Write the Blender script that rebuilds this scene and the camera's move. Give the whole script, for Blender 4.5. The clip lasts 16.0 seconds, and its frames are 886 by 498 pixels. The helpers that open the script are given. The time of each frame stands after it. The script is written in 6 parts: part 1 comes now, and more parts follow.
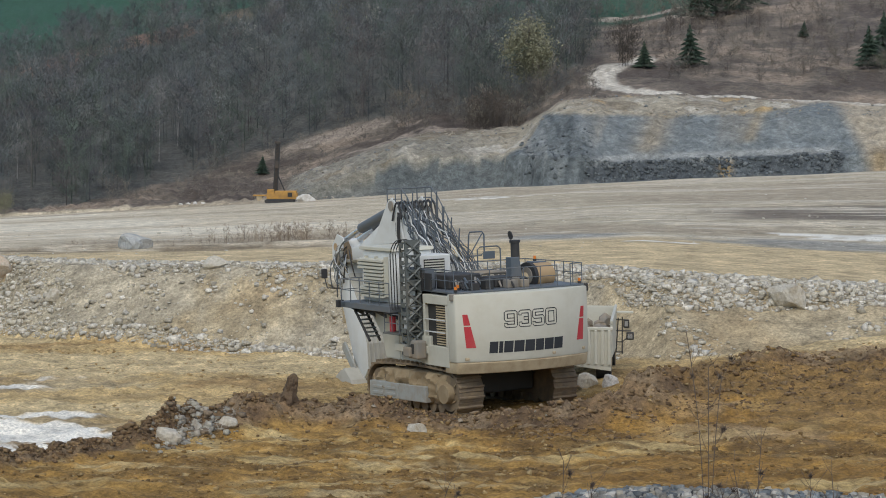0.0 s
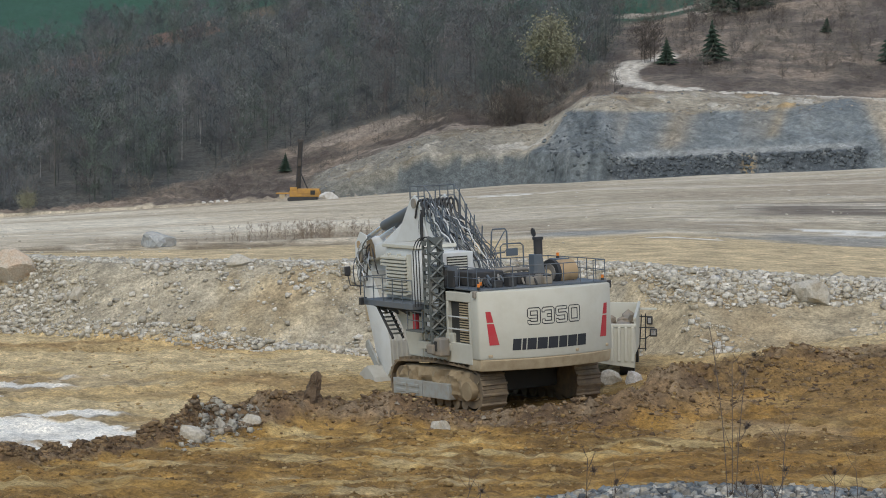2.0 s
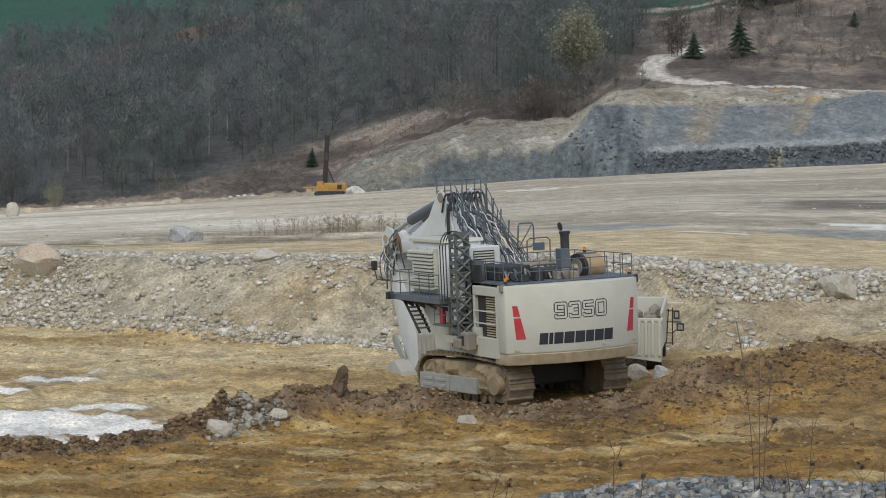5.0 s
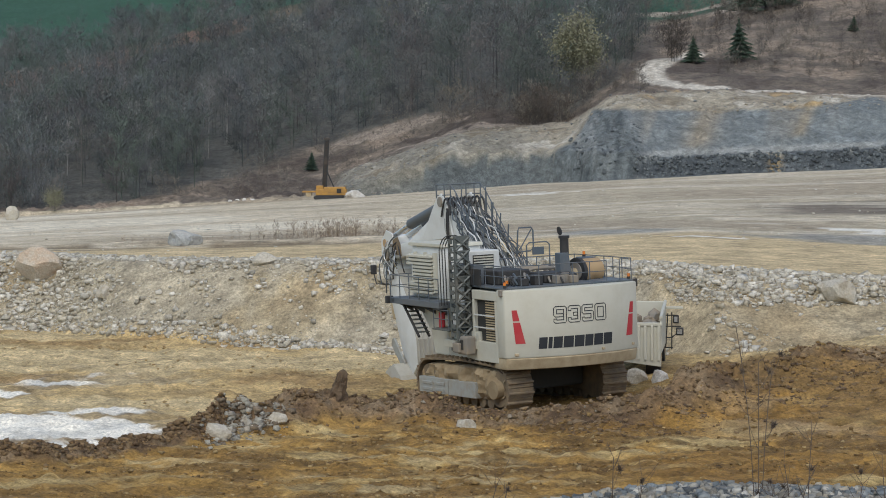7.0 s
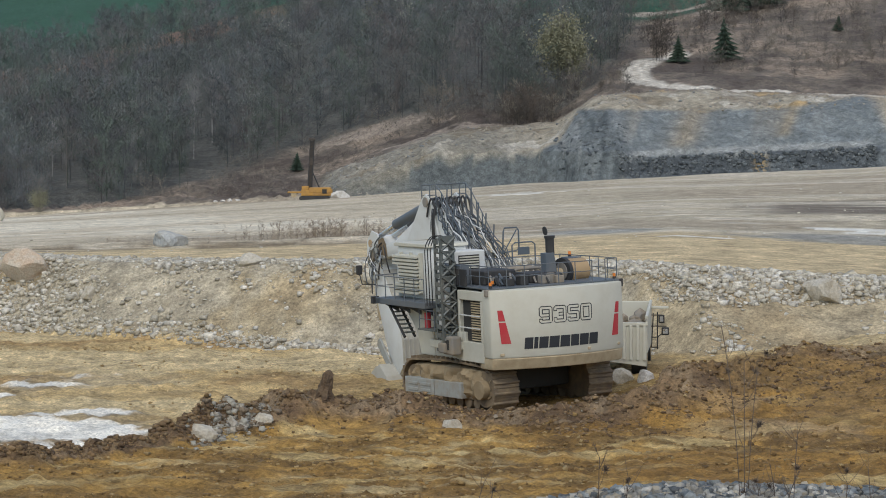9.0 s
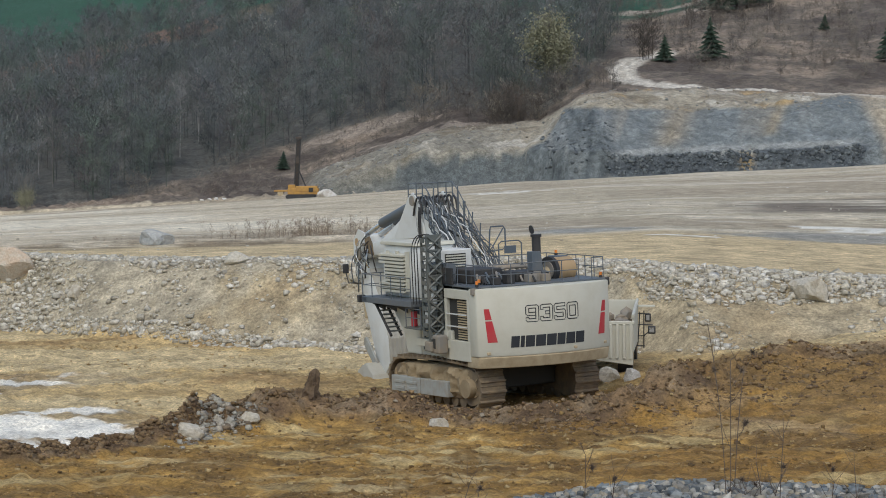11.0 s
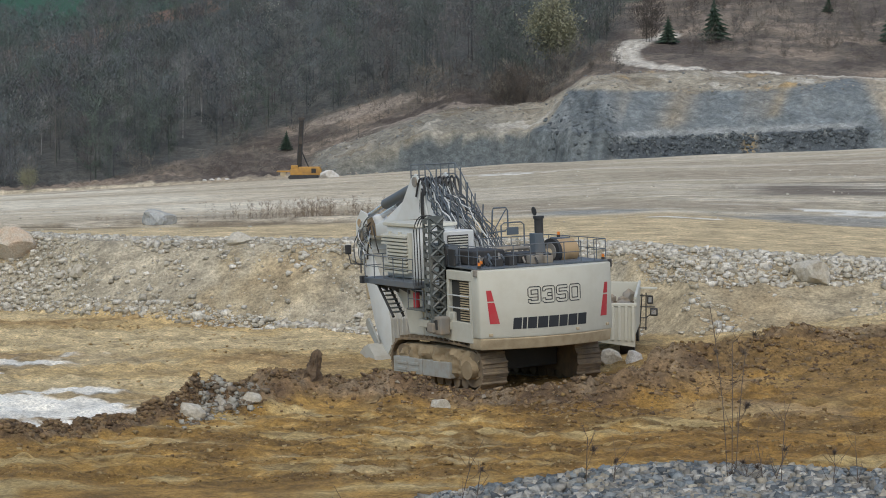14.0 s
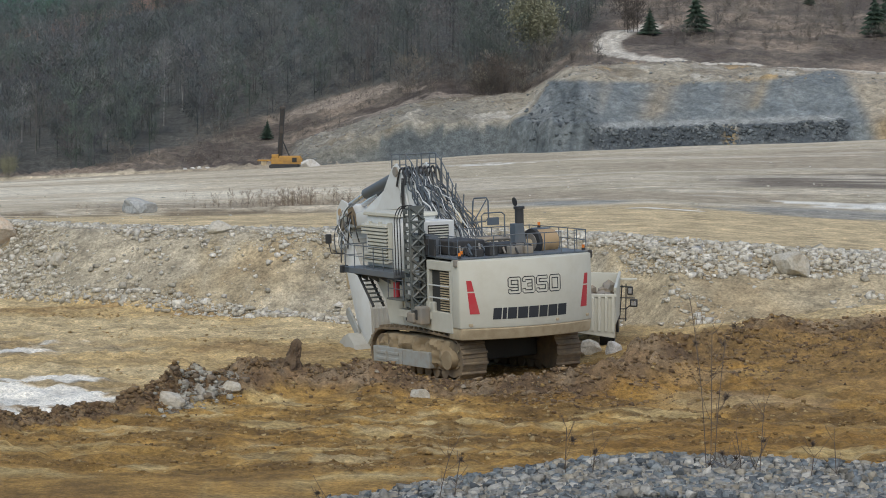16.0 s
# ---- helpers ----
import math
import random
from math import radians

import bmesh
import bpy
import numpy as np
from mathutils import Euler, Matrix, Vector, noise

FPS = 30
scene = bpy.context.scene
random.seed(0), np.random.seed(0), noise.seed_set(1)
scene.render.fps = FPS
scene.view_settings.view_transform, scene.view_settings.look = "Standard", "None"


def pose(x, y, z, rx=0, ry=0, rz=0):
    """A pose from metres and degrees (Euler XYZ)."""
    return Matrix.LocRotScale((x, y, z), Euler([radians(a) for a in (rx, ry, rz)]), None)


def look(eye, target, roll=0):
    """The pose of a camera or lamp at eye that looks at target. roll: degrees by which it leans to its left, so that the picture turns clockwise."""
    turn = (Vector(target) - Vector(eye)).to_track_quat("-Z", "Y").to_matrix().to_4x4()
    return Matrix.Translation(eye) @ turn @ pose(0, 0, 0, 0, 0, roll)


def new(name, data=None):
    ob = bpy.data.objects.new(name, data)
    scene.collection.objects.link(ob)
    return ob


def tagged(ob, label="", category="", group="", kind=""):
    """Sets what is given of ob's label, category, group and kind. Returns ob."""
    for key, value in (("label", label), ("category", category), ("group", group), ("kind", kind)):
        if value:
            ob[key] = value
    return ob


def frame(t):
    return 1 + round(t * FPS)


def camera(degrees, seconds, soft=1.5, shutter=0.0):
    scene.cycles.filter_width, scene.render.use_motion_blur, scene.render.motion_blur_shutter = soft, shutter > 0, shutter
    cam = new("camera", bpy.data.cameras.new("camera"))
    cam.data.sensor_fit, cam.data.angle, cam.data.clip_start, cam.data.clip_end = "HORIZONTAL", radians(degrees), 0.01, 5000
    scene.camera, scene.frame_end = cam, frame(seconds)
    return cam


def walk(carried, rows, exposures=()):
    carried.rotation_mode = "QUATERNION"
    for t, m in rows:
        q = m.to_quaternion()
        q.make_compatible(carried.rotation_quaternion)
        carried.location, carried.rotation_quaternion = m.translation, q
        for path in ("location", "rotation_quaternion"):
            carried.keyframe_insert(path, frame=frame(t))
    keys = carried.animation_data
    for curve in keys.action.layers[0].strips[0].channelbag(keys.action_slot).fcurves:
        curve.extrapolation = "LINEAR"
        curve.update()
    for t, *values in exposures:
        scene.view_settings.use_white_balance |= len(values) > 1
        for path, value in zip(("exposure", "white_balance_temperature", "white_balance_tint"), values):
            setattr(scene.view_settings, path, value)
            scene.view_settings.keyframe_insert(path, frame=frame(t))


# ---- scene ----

# ------------------------------------------------------------------ camera
EYE = 13.5


def turn(yaw, tilt, lean):
    """Pose of the camera, which turns where it stands."""
    return pose(0, 0, EYE, 90 + tilt, 0, yaw) @ pose(0, 0, 0, 0, 0, lean)


cam = camera(20, 16.0, soft=0.95)
walk(cam, [
    (0, turn(0.0000, -3.1025, 0.0000)),
    (0.5, turn(0.0566, -3.1964, -0.0607)),
    (1, turn(0.1221, -3.2347, -0.0487)),
    (1.5, turn(0.2943, -3.1980, -0.1620)),
    (2, turn(0.5235, -3.1634, -0.2224)),
    (2.5, turn(0.6695, -3.1416, -0.2204)),
    (3, turn(0.7850, -3.1341, -0.2573)),
    (3.5, turn(0.7954, -3.2060, -0.1225)),
    (4, turn(0.8834, -3.3016, -0.2350)),
    (4.5, turn(1.1127, -3.3024, -0.2936)),
    (7, turn(1.1211, -3.1959, -0.1918)),
    (7.5, turn(1.1221, -3.2879, -0.2191)),
    (8, turn(1.1061, -3.2997, -0.2660)),
    (8.5, turn(0.9687, -3.2609, -0.2672)),
    (9, turn(0.7917, -3.1910, -0.2905)),
    (11.5, turn(0.4511, -3.2272, -0.2795)),
    (12, turn(0.4167, -3.1355, -0.3071)),
    (12.5, turn(0.4457, -3.1203, -0.3667)),
    (13, turn(0.5116, -3.2921, -0.2268)),
    (13.5, turn(0.5588, -3.5274, -0.1559)),
    (14, turn(0.5412, -3.6505, -0.0345)),
    (14.5, turn(0.3842, -3.7143, 0.0486)),
    (15, turn(0.2350, -3.7096, 0.1201)),
    (15.5, turn(0.1439, -3.7431, 0.1556)),
    (16, turn(0.0914, -3.8783, 0.3165)),
], exposures=((0, 0.08, 6500, 8), (16, 0.08, 6500, 8)))

# ------------------------------------------------------------------ light
world = bpy.data.worlds.new("overcast_sky")
scene.world = world
world.use_nodes = True
wn = world.node_tree
sky = wn.nodes.new("ShaderNodeTexSky")
sky.sky_type = "NISHITA"
sky.sun_disc = False
sky.sun_elevation = radians(48)
sky.sun_rotation = radians(150)
sky.dust_density = 1.5
sky.air_density = 1.0
wn.nodes["Background"].inputs["Strength"].default_value = 0.15
wn.links.new(sky.outputs["Color"], wn.nodes["Background"].inputs["Color"])

sun_data = bpy.data.lights.new("sun", "SUN")
sun_data.energy = 1.75
sun_data.angle = radians(38)
sun_data.color = (1.0, 0.95, 0.86)
sun = new("sun", sun_data)
sun.matrix_world = look((-60, -90, 140), (0, 20, 0))

# ------------------------------------------------------------------ tools


def lattice(ix, iy, seed):
    h = (ix.astype(np.int64) * 374761393 + iy.astype(np.int64) * 668265263 + seed * 1274126177) & 0x7FFFFFFF
    h = ((h ^ (h >> 13)) * 1103515245) & 0x7FFFFFFF
    h = ((h ^ (h >> 16)) * 12345677) & 0x7FFFFFFF
    return (h & 0xFFFF) / 65535.0


def value_noise(x, y, seed=0):
    ix, iy = np.floor(x), np.floor(y)
    fx, fy = x - ix, y - iy
    fx, fy = fx * fx * (3 - 2 * fx), fy * fy * (3 - 2 * fy)
    a, b = lattice(ix, iy, seed), lattice(ix + 1, iy, seed)
    c, d = lattice(ix, iy + 1, seed), lattice(ix + 1, iy + 1, seed)
    return (a + (b - a) * fx) * (1 - fy) + (c + (d - c) * fx) * fy


def fbm(x, y, size, octaves=4, seed=0):
    """Fractal noise about 0, within about -0.5 to 0.5; size: metres of the largest waves."""
    x, y = np.asarray(x, float), np.asarray(y, float)
    total, weight, gain = 0.0, 0.0, 1.0
    for i in range(octaves):
        total = total + gain * (value_noise(x / size + 31.7 * i, y / size - 17.3 * i, seed + i) - 0.5)
        weight += gain
        gain *= 0.55
        size = size / 2.1
    return total / weight * 1.3


def ramp(v, a, b):
    t = np.clip((v - a) / (b - a), 0, 1)
    return t * t * (3 - 2 * t)


def line(v, xs, ys):
    return np.interp(v, xs, ys)


def mesh_from(name, verts, faces, material, parent=None, colours=None, smooth=False):
    """One mesh object from arrays of corners and of triangles or quads."""
    me = bpy.data.meshes.new(name)
    verts = np.asarray(verts, np.float32)
    faces = np.asarray(faces, np.int32)
    n, k = faces.shape
    me.vertices.add(len(verts))
    me.vertices.foreach_set("co", verts.ravel())
    me.loops.add(n * k)
    me.loops.foreach_set("vertex_index", faces.ravel())
    me.polygons.add(n)
    me.polygons.foreach_set("loop_start", np.arange(0, n * k, k, dtype=np.int32))
    me.polygons.foreach_set("loop_total", np.full(n, k, np.int32))
    me.update(calc_edges=True)
    if smooth:
        me.polygons.foreach_set("use_smooth", np.ones(n, bool))
    for key, values in (colours or {}).items():
        values = np.asarray(values, np.float32)
        if values.ndim == 2:
            a = me.color_attributes.new(key, "FLOAT_COLOR", "POINT")
            a.data.foreach_set("color", np.c_[values, np.ones(len(values))].astype(np.float32).ravel())
        else:
            a = me.attributes.new(key, "FLOAT", "POINT")
            a.data.foreach_set("value", values)
    me.materials.append(material)
    ob = new(name, me)
    ob.parent = parent
    return ob


# ------------------------------------------------------------------ materials


def node_material(name):
    m = bpy.data.materials.new(name)
    m.use_nodes = True
    return m, m.node_tree, m.node_tree.nodes["Principled BSDF"]


def mix_colour(nt, fac, a, b, blend="MIX"):
    n = nt.nodes.new("ShaderNodeMix")
    n.data_type, n.blend_type = "RGBA", blend
    for value, socket in ((fac, n.inputs[0]), (a, n.inputs[6]), (b, n.inputs[7])):
        if isinstance(value, (int, float)):
            socket.default_value = value
        elif isinstance(value, tuple):
            socket.default_value = (*value, 1)
        else:
            nt.links.new(value, socket)
    return n.outputs[2]


def noise_out(nt, scale, detail=5, rough=0.6, stretch=None):
    co = nt.nodes.new("ShaderNodeNewGeometry").outputs["Position"]
    if stretch:
        mp = nt.nodes.new("ShaderNodeMapping")
        mp.inputs["Scale"].default_value = stretch
        nt.links.new(co, mp.inputs[0])
        co = mp.outputs[0]
    n = nt.nodes.new("ShaderNodeTexNoise")
    n.inputs["Scale"].default_value, n.inputs["Detail"].default_value, n.inputs["Roughness"].default_value = scale, detail, rough
    nt.links.new(co, n.inputs["Vector"])
    return n.outputs["Fac"]


def remap(nt, value, a, b, c=0.0, d=1.0):
    n = nt.nodes.new("ShaderNodeMapRange")
    nt.links.new(value, n.inputs[0])
    for i, v in enumerate((a, b, c, d)):
        n.inputs[1 + i].default_value = v
    return n.outputs[0]


def bump(nt, bsdf, height, distance, strength=1.0):
    n = nt.nodes.new("ShaderNodeBump")
    n.inputs["Distance"].default_value, n.inputs["Strength"].default_value = distance, strength
    nt.links.new(height, n.inputs["Height"])
    nt.links.new(n.outputs[0], bsdf.inputs["Normal"])


def worn(name, base, dirt=(0.3, 0.24, 0.16), amount=0.35, rough=0.5, metal=0.0, scale=1.2, grain=0.002):
    """Paint, metal or rubber with dust and stains at two scales."""
    m, nt, bsdf = node_material(name)
    big = remap(nt, noise_out(nt, scale), 0.42, 0.72)
    fine = remap(nt, noise_out(nt, scale * 14, 4, 0.7), 0.3, 0.75, 0.55, 1.0)
    f = nt.nodes.new("ShaderNodeMath")
    f.operation = "MULTIPLY"
    nt.links.new(big, f.inputs[0])
    nt.links.new(fine, f.inputs[1])
    g = nt.nodes.new("ShaderNodeMath")
    g.operation = "MULTIPLY"
    nt.links.new(f.outputs[0], g.inputs[0])
    g.inputs[1].default_value = amount
    c = mix_colour(nt, g.outputs[0], base, dirt)
    nt.links.new(c, bsdf.inputs["Base Color"])
    nt.links.new(remap(nt, f.outputs[0], 0, 1, rough, min(1.0, rough + 0.3)), bsdf.inputs["Roughness"])
    bsdf.inputs["Metallic"].default_value = metal
    bump(nt, bsdf, noise_out(nt, scale * 30, 3), grain, 0.5)
    return m


def soil_material():
    m, nt, bsdf = node_material("quarry_soil")
    at = nt.nodes.new("ShaderNodeAttribute")
    at.attribute_name = "soil"
    wet = nt.nodes.new("ShaderNodeAttribute")
    wet.attribute_name = "wet"
    streaky = remap(nt, noise_out(nt, 1.1, 7, 0.7, (0.75, 1.0, 1.0)), 0.32, 0.68, 0.6, 1.38)
    broad = remap(nt, noise_out(nt, 0.35, 8, 0.65), 0.3, 0.72, 0.68, 1.25)
    fine = remap(nt, noise_out(nt, 5.5, 7, 0.8), 0.34, 0.66, 0.48, 1.5)
    c = mix_colour(nt, 1.0, at.outputs["Color"], broad, "MULTIPLY")
    c = mix_colour(nt, 1.0, c, fine, "MULTIPLY")
    c = mix_colour(nt, remap(nt, wet.outputs["Fac"], 0.3, 0.7, 1.0, 0.0), c, mix_colour(nt, 1.0, c, streaky, "MULTIPLY"))
    nt.links.new(c, bsdf.inputs["Base Color"])
    nt.links.new(remap(nt, wet.outputs["Fac"], 0, 1, 0.95, 0.5), bsdf.inputs["Roughness"])
    bsdf.inputs["Specular IOR Level"].default_value = 0.35
    dry = remap(nt, wet.outputs["Fac"], 0.2, 0.8, 1.0, 0.0)
    h = nt.nodes.new("ShaderNodeMath")
    h.operation = "MULTIPLY"
    nt.links.new(noise_out(nt, 2.2, 9, 0.75), h.inputs[0])
    nt.links.new(dry, h.inputs[1])
    bump(nt, bsdf, h.outputs[0], 0.2, 0.9)
    return m


SOIL = soil_material()

# ------------------------------------------------------------------ ground


def far_edge(u):
    """Height of the far edge of the plain."""
    return line(u, (-0.25, -0.176, -0.055, 0.05, 0.176, 0.25), (-7.0, -5.0, -2.0, 1.0, 3.1, 3.6))


def toe_of_bank(u):
    return line(u, (-0.25, -0.176, -0.149, -0.064, 0.02, 0.09, 0.176, 0.25), (158, 153, 148, 141, 136, 126, 127, 130))


def height(x, d):
    x, d = np.asarray(x, float), np.asarray(d, float)
    u = x / np.maximum(d, 15)
    # knoll with the gravel berm, then the slope down to the pit floor
    knoll = 11.9 - 1.39 * ramp(d, 8, 19) - 0.26 * np.maximum(d - 19.6, 0)
    crest = line(u, (-0.3, -0.09, -0.05, 0.0, 0.045, 0.08, 0.18, 0.3), (-0.9, -0.7, -0.36, -0.19, -0.04, 0.03, -0.05, -0.06))
    knoll = knoll + crest * ramp(d, 5, 18)
    floor = 0.9 * ramp(-d, -108, -80) + line(u, (-0.3, -0.05, 0.02, 0.1, 0.176, 0.3), (0, 0, 0.1, 1.1, 2.1, 3.0)) * ramp(d, 96, 116)
    floor = floor + 0.35 * fbm(x, d, 9, 4, 3) * ramp(d, 70, 82)
    z = knoll + (floor - knoll) * ramp(d, 34, 72)
    z = z + (0.3 * fbm(x * 0.6, d, 2.0, 4, 5) + 0.34 * fbm(x, d, 0.8, 3, 6) + 0.2 * fbm(x * 0.5, d, 0.8, 4, 7) * ramp(-d, -124, -114)) * ramp(d, 76, 84)
    # bank, haul road and the plain beyond
    toe = toe_of_bank(u) + 2.2 * fbm(x, 0 * d, 7, 3, 8)
    rise = line(u, (-0.25, -0.1, 0.02, 0.08, 0.176, 0.25), (4.0, 4.3, 4.7, 5.0, 4.2, 4.0))
    deep = line(u, (-0.25, -0.05, 0.05, 0.1, 0.25), (6.5, 6.0, 6.5, 7.5, 8.0))
    t = np.clip((d - toe) / deep, 0, 1)
    slope = np.where(t < 0.78, t / 0.78 * 0.86, 0.86 + (t - 0.78) / 0.22 * 0.14)
    plain = rise + (far_edge(u) - rise) * np.clip((d - 163) / 282, 0, 1.1)
    plain = plain + 0.5 * fbm(x, d, 40, 3, 11) * ramp(d, 165, 200) + 0.35 * np.exp(-((d - 178 - 300 * np.maximum(0, -u - 0.02) * 0.1) / 1.6) ** 2) * ramp(-u, 0.0, 0.04)
    z = np.where(d > toe, floor + (plain - floor) * slope + (0.5 * fbm(x, d, 3.0, 5, 14) + 0.8 * fbm(x + 0.8 * d, 0.3 * d, 5.0, 4, 15)) * np.clip(4 * t * (1 - t), 0, 1), z)
    z = np.where(d > toe + deep, plain, z)
    # heap line of dug earth in front of the machine
    line_d = heap_line(u)
    tall = line(u, (-0.25, -0.16, -0.125, -0.108, -0.085, -0.06, -0.03, 0.0, 0.03, 0.06, 0.085, 0.12, 0.15, 0.2), (0.5, 0.55, 0.7, 1.15, 1.1, 1.0, 0.8, 0.55, 0.6, 1.0, 1.25, 1.0, 0.4, 0.3))
    wide = heap_width(u)
    heap = tall * np.exp(-((d - line_d) / wide) ** 2) * (1 + 1.5 * fbm(x, d, 2.4, 5, 21))
    z = z + np.maximum(heap, 0) * (d < 140) + 0.5 * fbm(x, d, 0.6, 3, 23) * np.exp(-((d - line_d) / (wide * 1.1)) ** 2) * (d < 140) + 0.55 * fbm(x, d, 1.1, 4, 22) * np.exp(-((d - line_d) / (wide * 1.2)) ** 2) * np.clip(tall, 0.4, 1.2) * (d < 140)
    # quarry face and hills
    far = far_edge(u)
    base, ledge, mid, top = quarry_face(x, d, u)
    v = d - base
    face = ledge * ramp(v, 0, 2.0) + (mid - ledge) * np.clip((v - 4) / 18, 0, 1) + (top - mid) * np.clip((v - 24) / 22, 0, 1)
    face = face + (1.1 * fbm(x, d, 9, 5, 33) + 0.7 * fbm(x * 1.4, d * 0.4, 5, 4, 34) * line(u, (0.02, 0.04, 0.2), (1, 0.4, 0.3))) * ramp(v, 0, 6) + (1.5 * fbm(x, d, 3.2, 4, 35) + 0.9 * fbm(x * 1.5, d * 0.5, 1.6, 2, 36)) * ramp(v, 0.5, 3) * (1 - 0.6 * ramp(v, 26, 40))
    nose = ramp(u, 0.024, 0.036) * ramp(-u, -0.066, -0.056)
    face = face + (1.8 * fbm(x, 0 * d, 3.0, 4, 37) + 1.2 * fbm(x, d, 2.0, 4, 38)) * nose * ramp(v, 0.5, 4) * ramp(-v, -34, -24)
    bench = ramp(u, 0.054, 0.062) * ramp(-u, -0.166, -0.156)
    face = face + 0.5 * fbm(x, 0.6 * d, 1.7, 4, 39) * bench * ramp(v, 0.2, 1.0) * ramp(-v, -3.6, -2.2)
    hill_end = line(u, (-0.25, -0.176, -0.13, -0.05, 0.03, 0.07, 0.12, 0.176, 0.25), (18, 23, 32, 48, 44, 44, 52, 56, 58))
    hill = far + face + (hill_end - top - far) * np.clip((v - 52) / 250, 0, 1) ** 0.95 * (v > 52)
    hill = hill + 3.0 * fbm(x, d, 55, 4, 41) * ramp(v, 60, 120)
    hill = hill + np.maximum(d - 750, 0) * 0.1 * ramp(-d, -2500, -1900)
    return np.where(v > 0, hill, z)


def quarry_face(x, d, u):
    """Foot of the worked face, and the heights of its ledge, middle and top above the plain."""
    base = 446 + 6 * fbm(x, 0 * d, 60, 3, 31) + 2.5 * fbm(x, 0 * d, 9, 3, 32) + line(u, (-0.25, -0.06, -0.03, 0.024, 0.042, 0.058, 0.075, 0.25), (22, 6, 7, 7, -5, -4, 0, 4))
    ledge = line(u, (-0.25, -0.064, -0.056, -0.02, 0.03, 0.055, 0.065, 0.155, 0.165, 0.25), (0, 0, 1.5, 6.5, 5.5, 5.0, 3.6, 3.6, 3.0, 2.5))
    mid = line(u, (-0.25, -0.064, -0.056, -0.02, 0.03, 0.045, 0.07, 0.25), (0.5, 0.5, 3.0, 8.0, 8.0, 11.5, 11.0, 9.0))
    top = line(u, (-0.25, -0.064, -0.03, -0.005, 0.03, 0.05, 0.07, 0.12, 0.176, 0.25), (2.5, 3.2, 7.8, 11.2, 10.2, 15.0, 15.5, 14.5, 11.5, 10.5))
    return base, ledge, mid, top


def near_way(x, d, points, half):
    """1 within half a metres of a way through the points, falling to 0 just outside."""
    best = np.full(len(x), 1e9)
    for (ax, ad), (bx, bd) in zip(points[:-1], points[1:]):
        ex, ed = bx - ax, bd - ad
        t = np.clip(((x - ax) * ex + (d - ad) * ed) / (ex * ex + ed * ed), 0, 1)
        best = np.minimum(best, np.hypot(x - ax - t * ex, d - ad - t * ed))
    return ramp(-best, -half * 1.25, -half * 0.85)


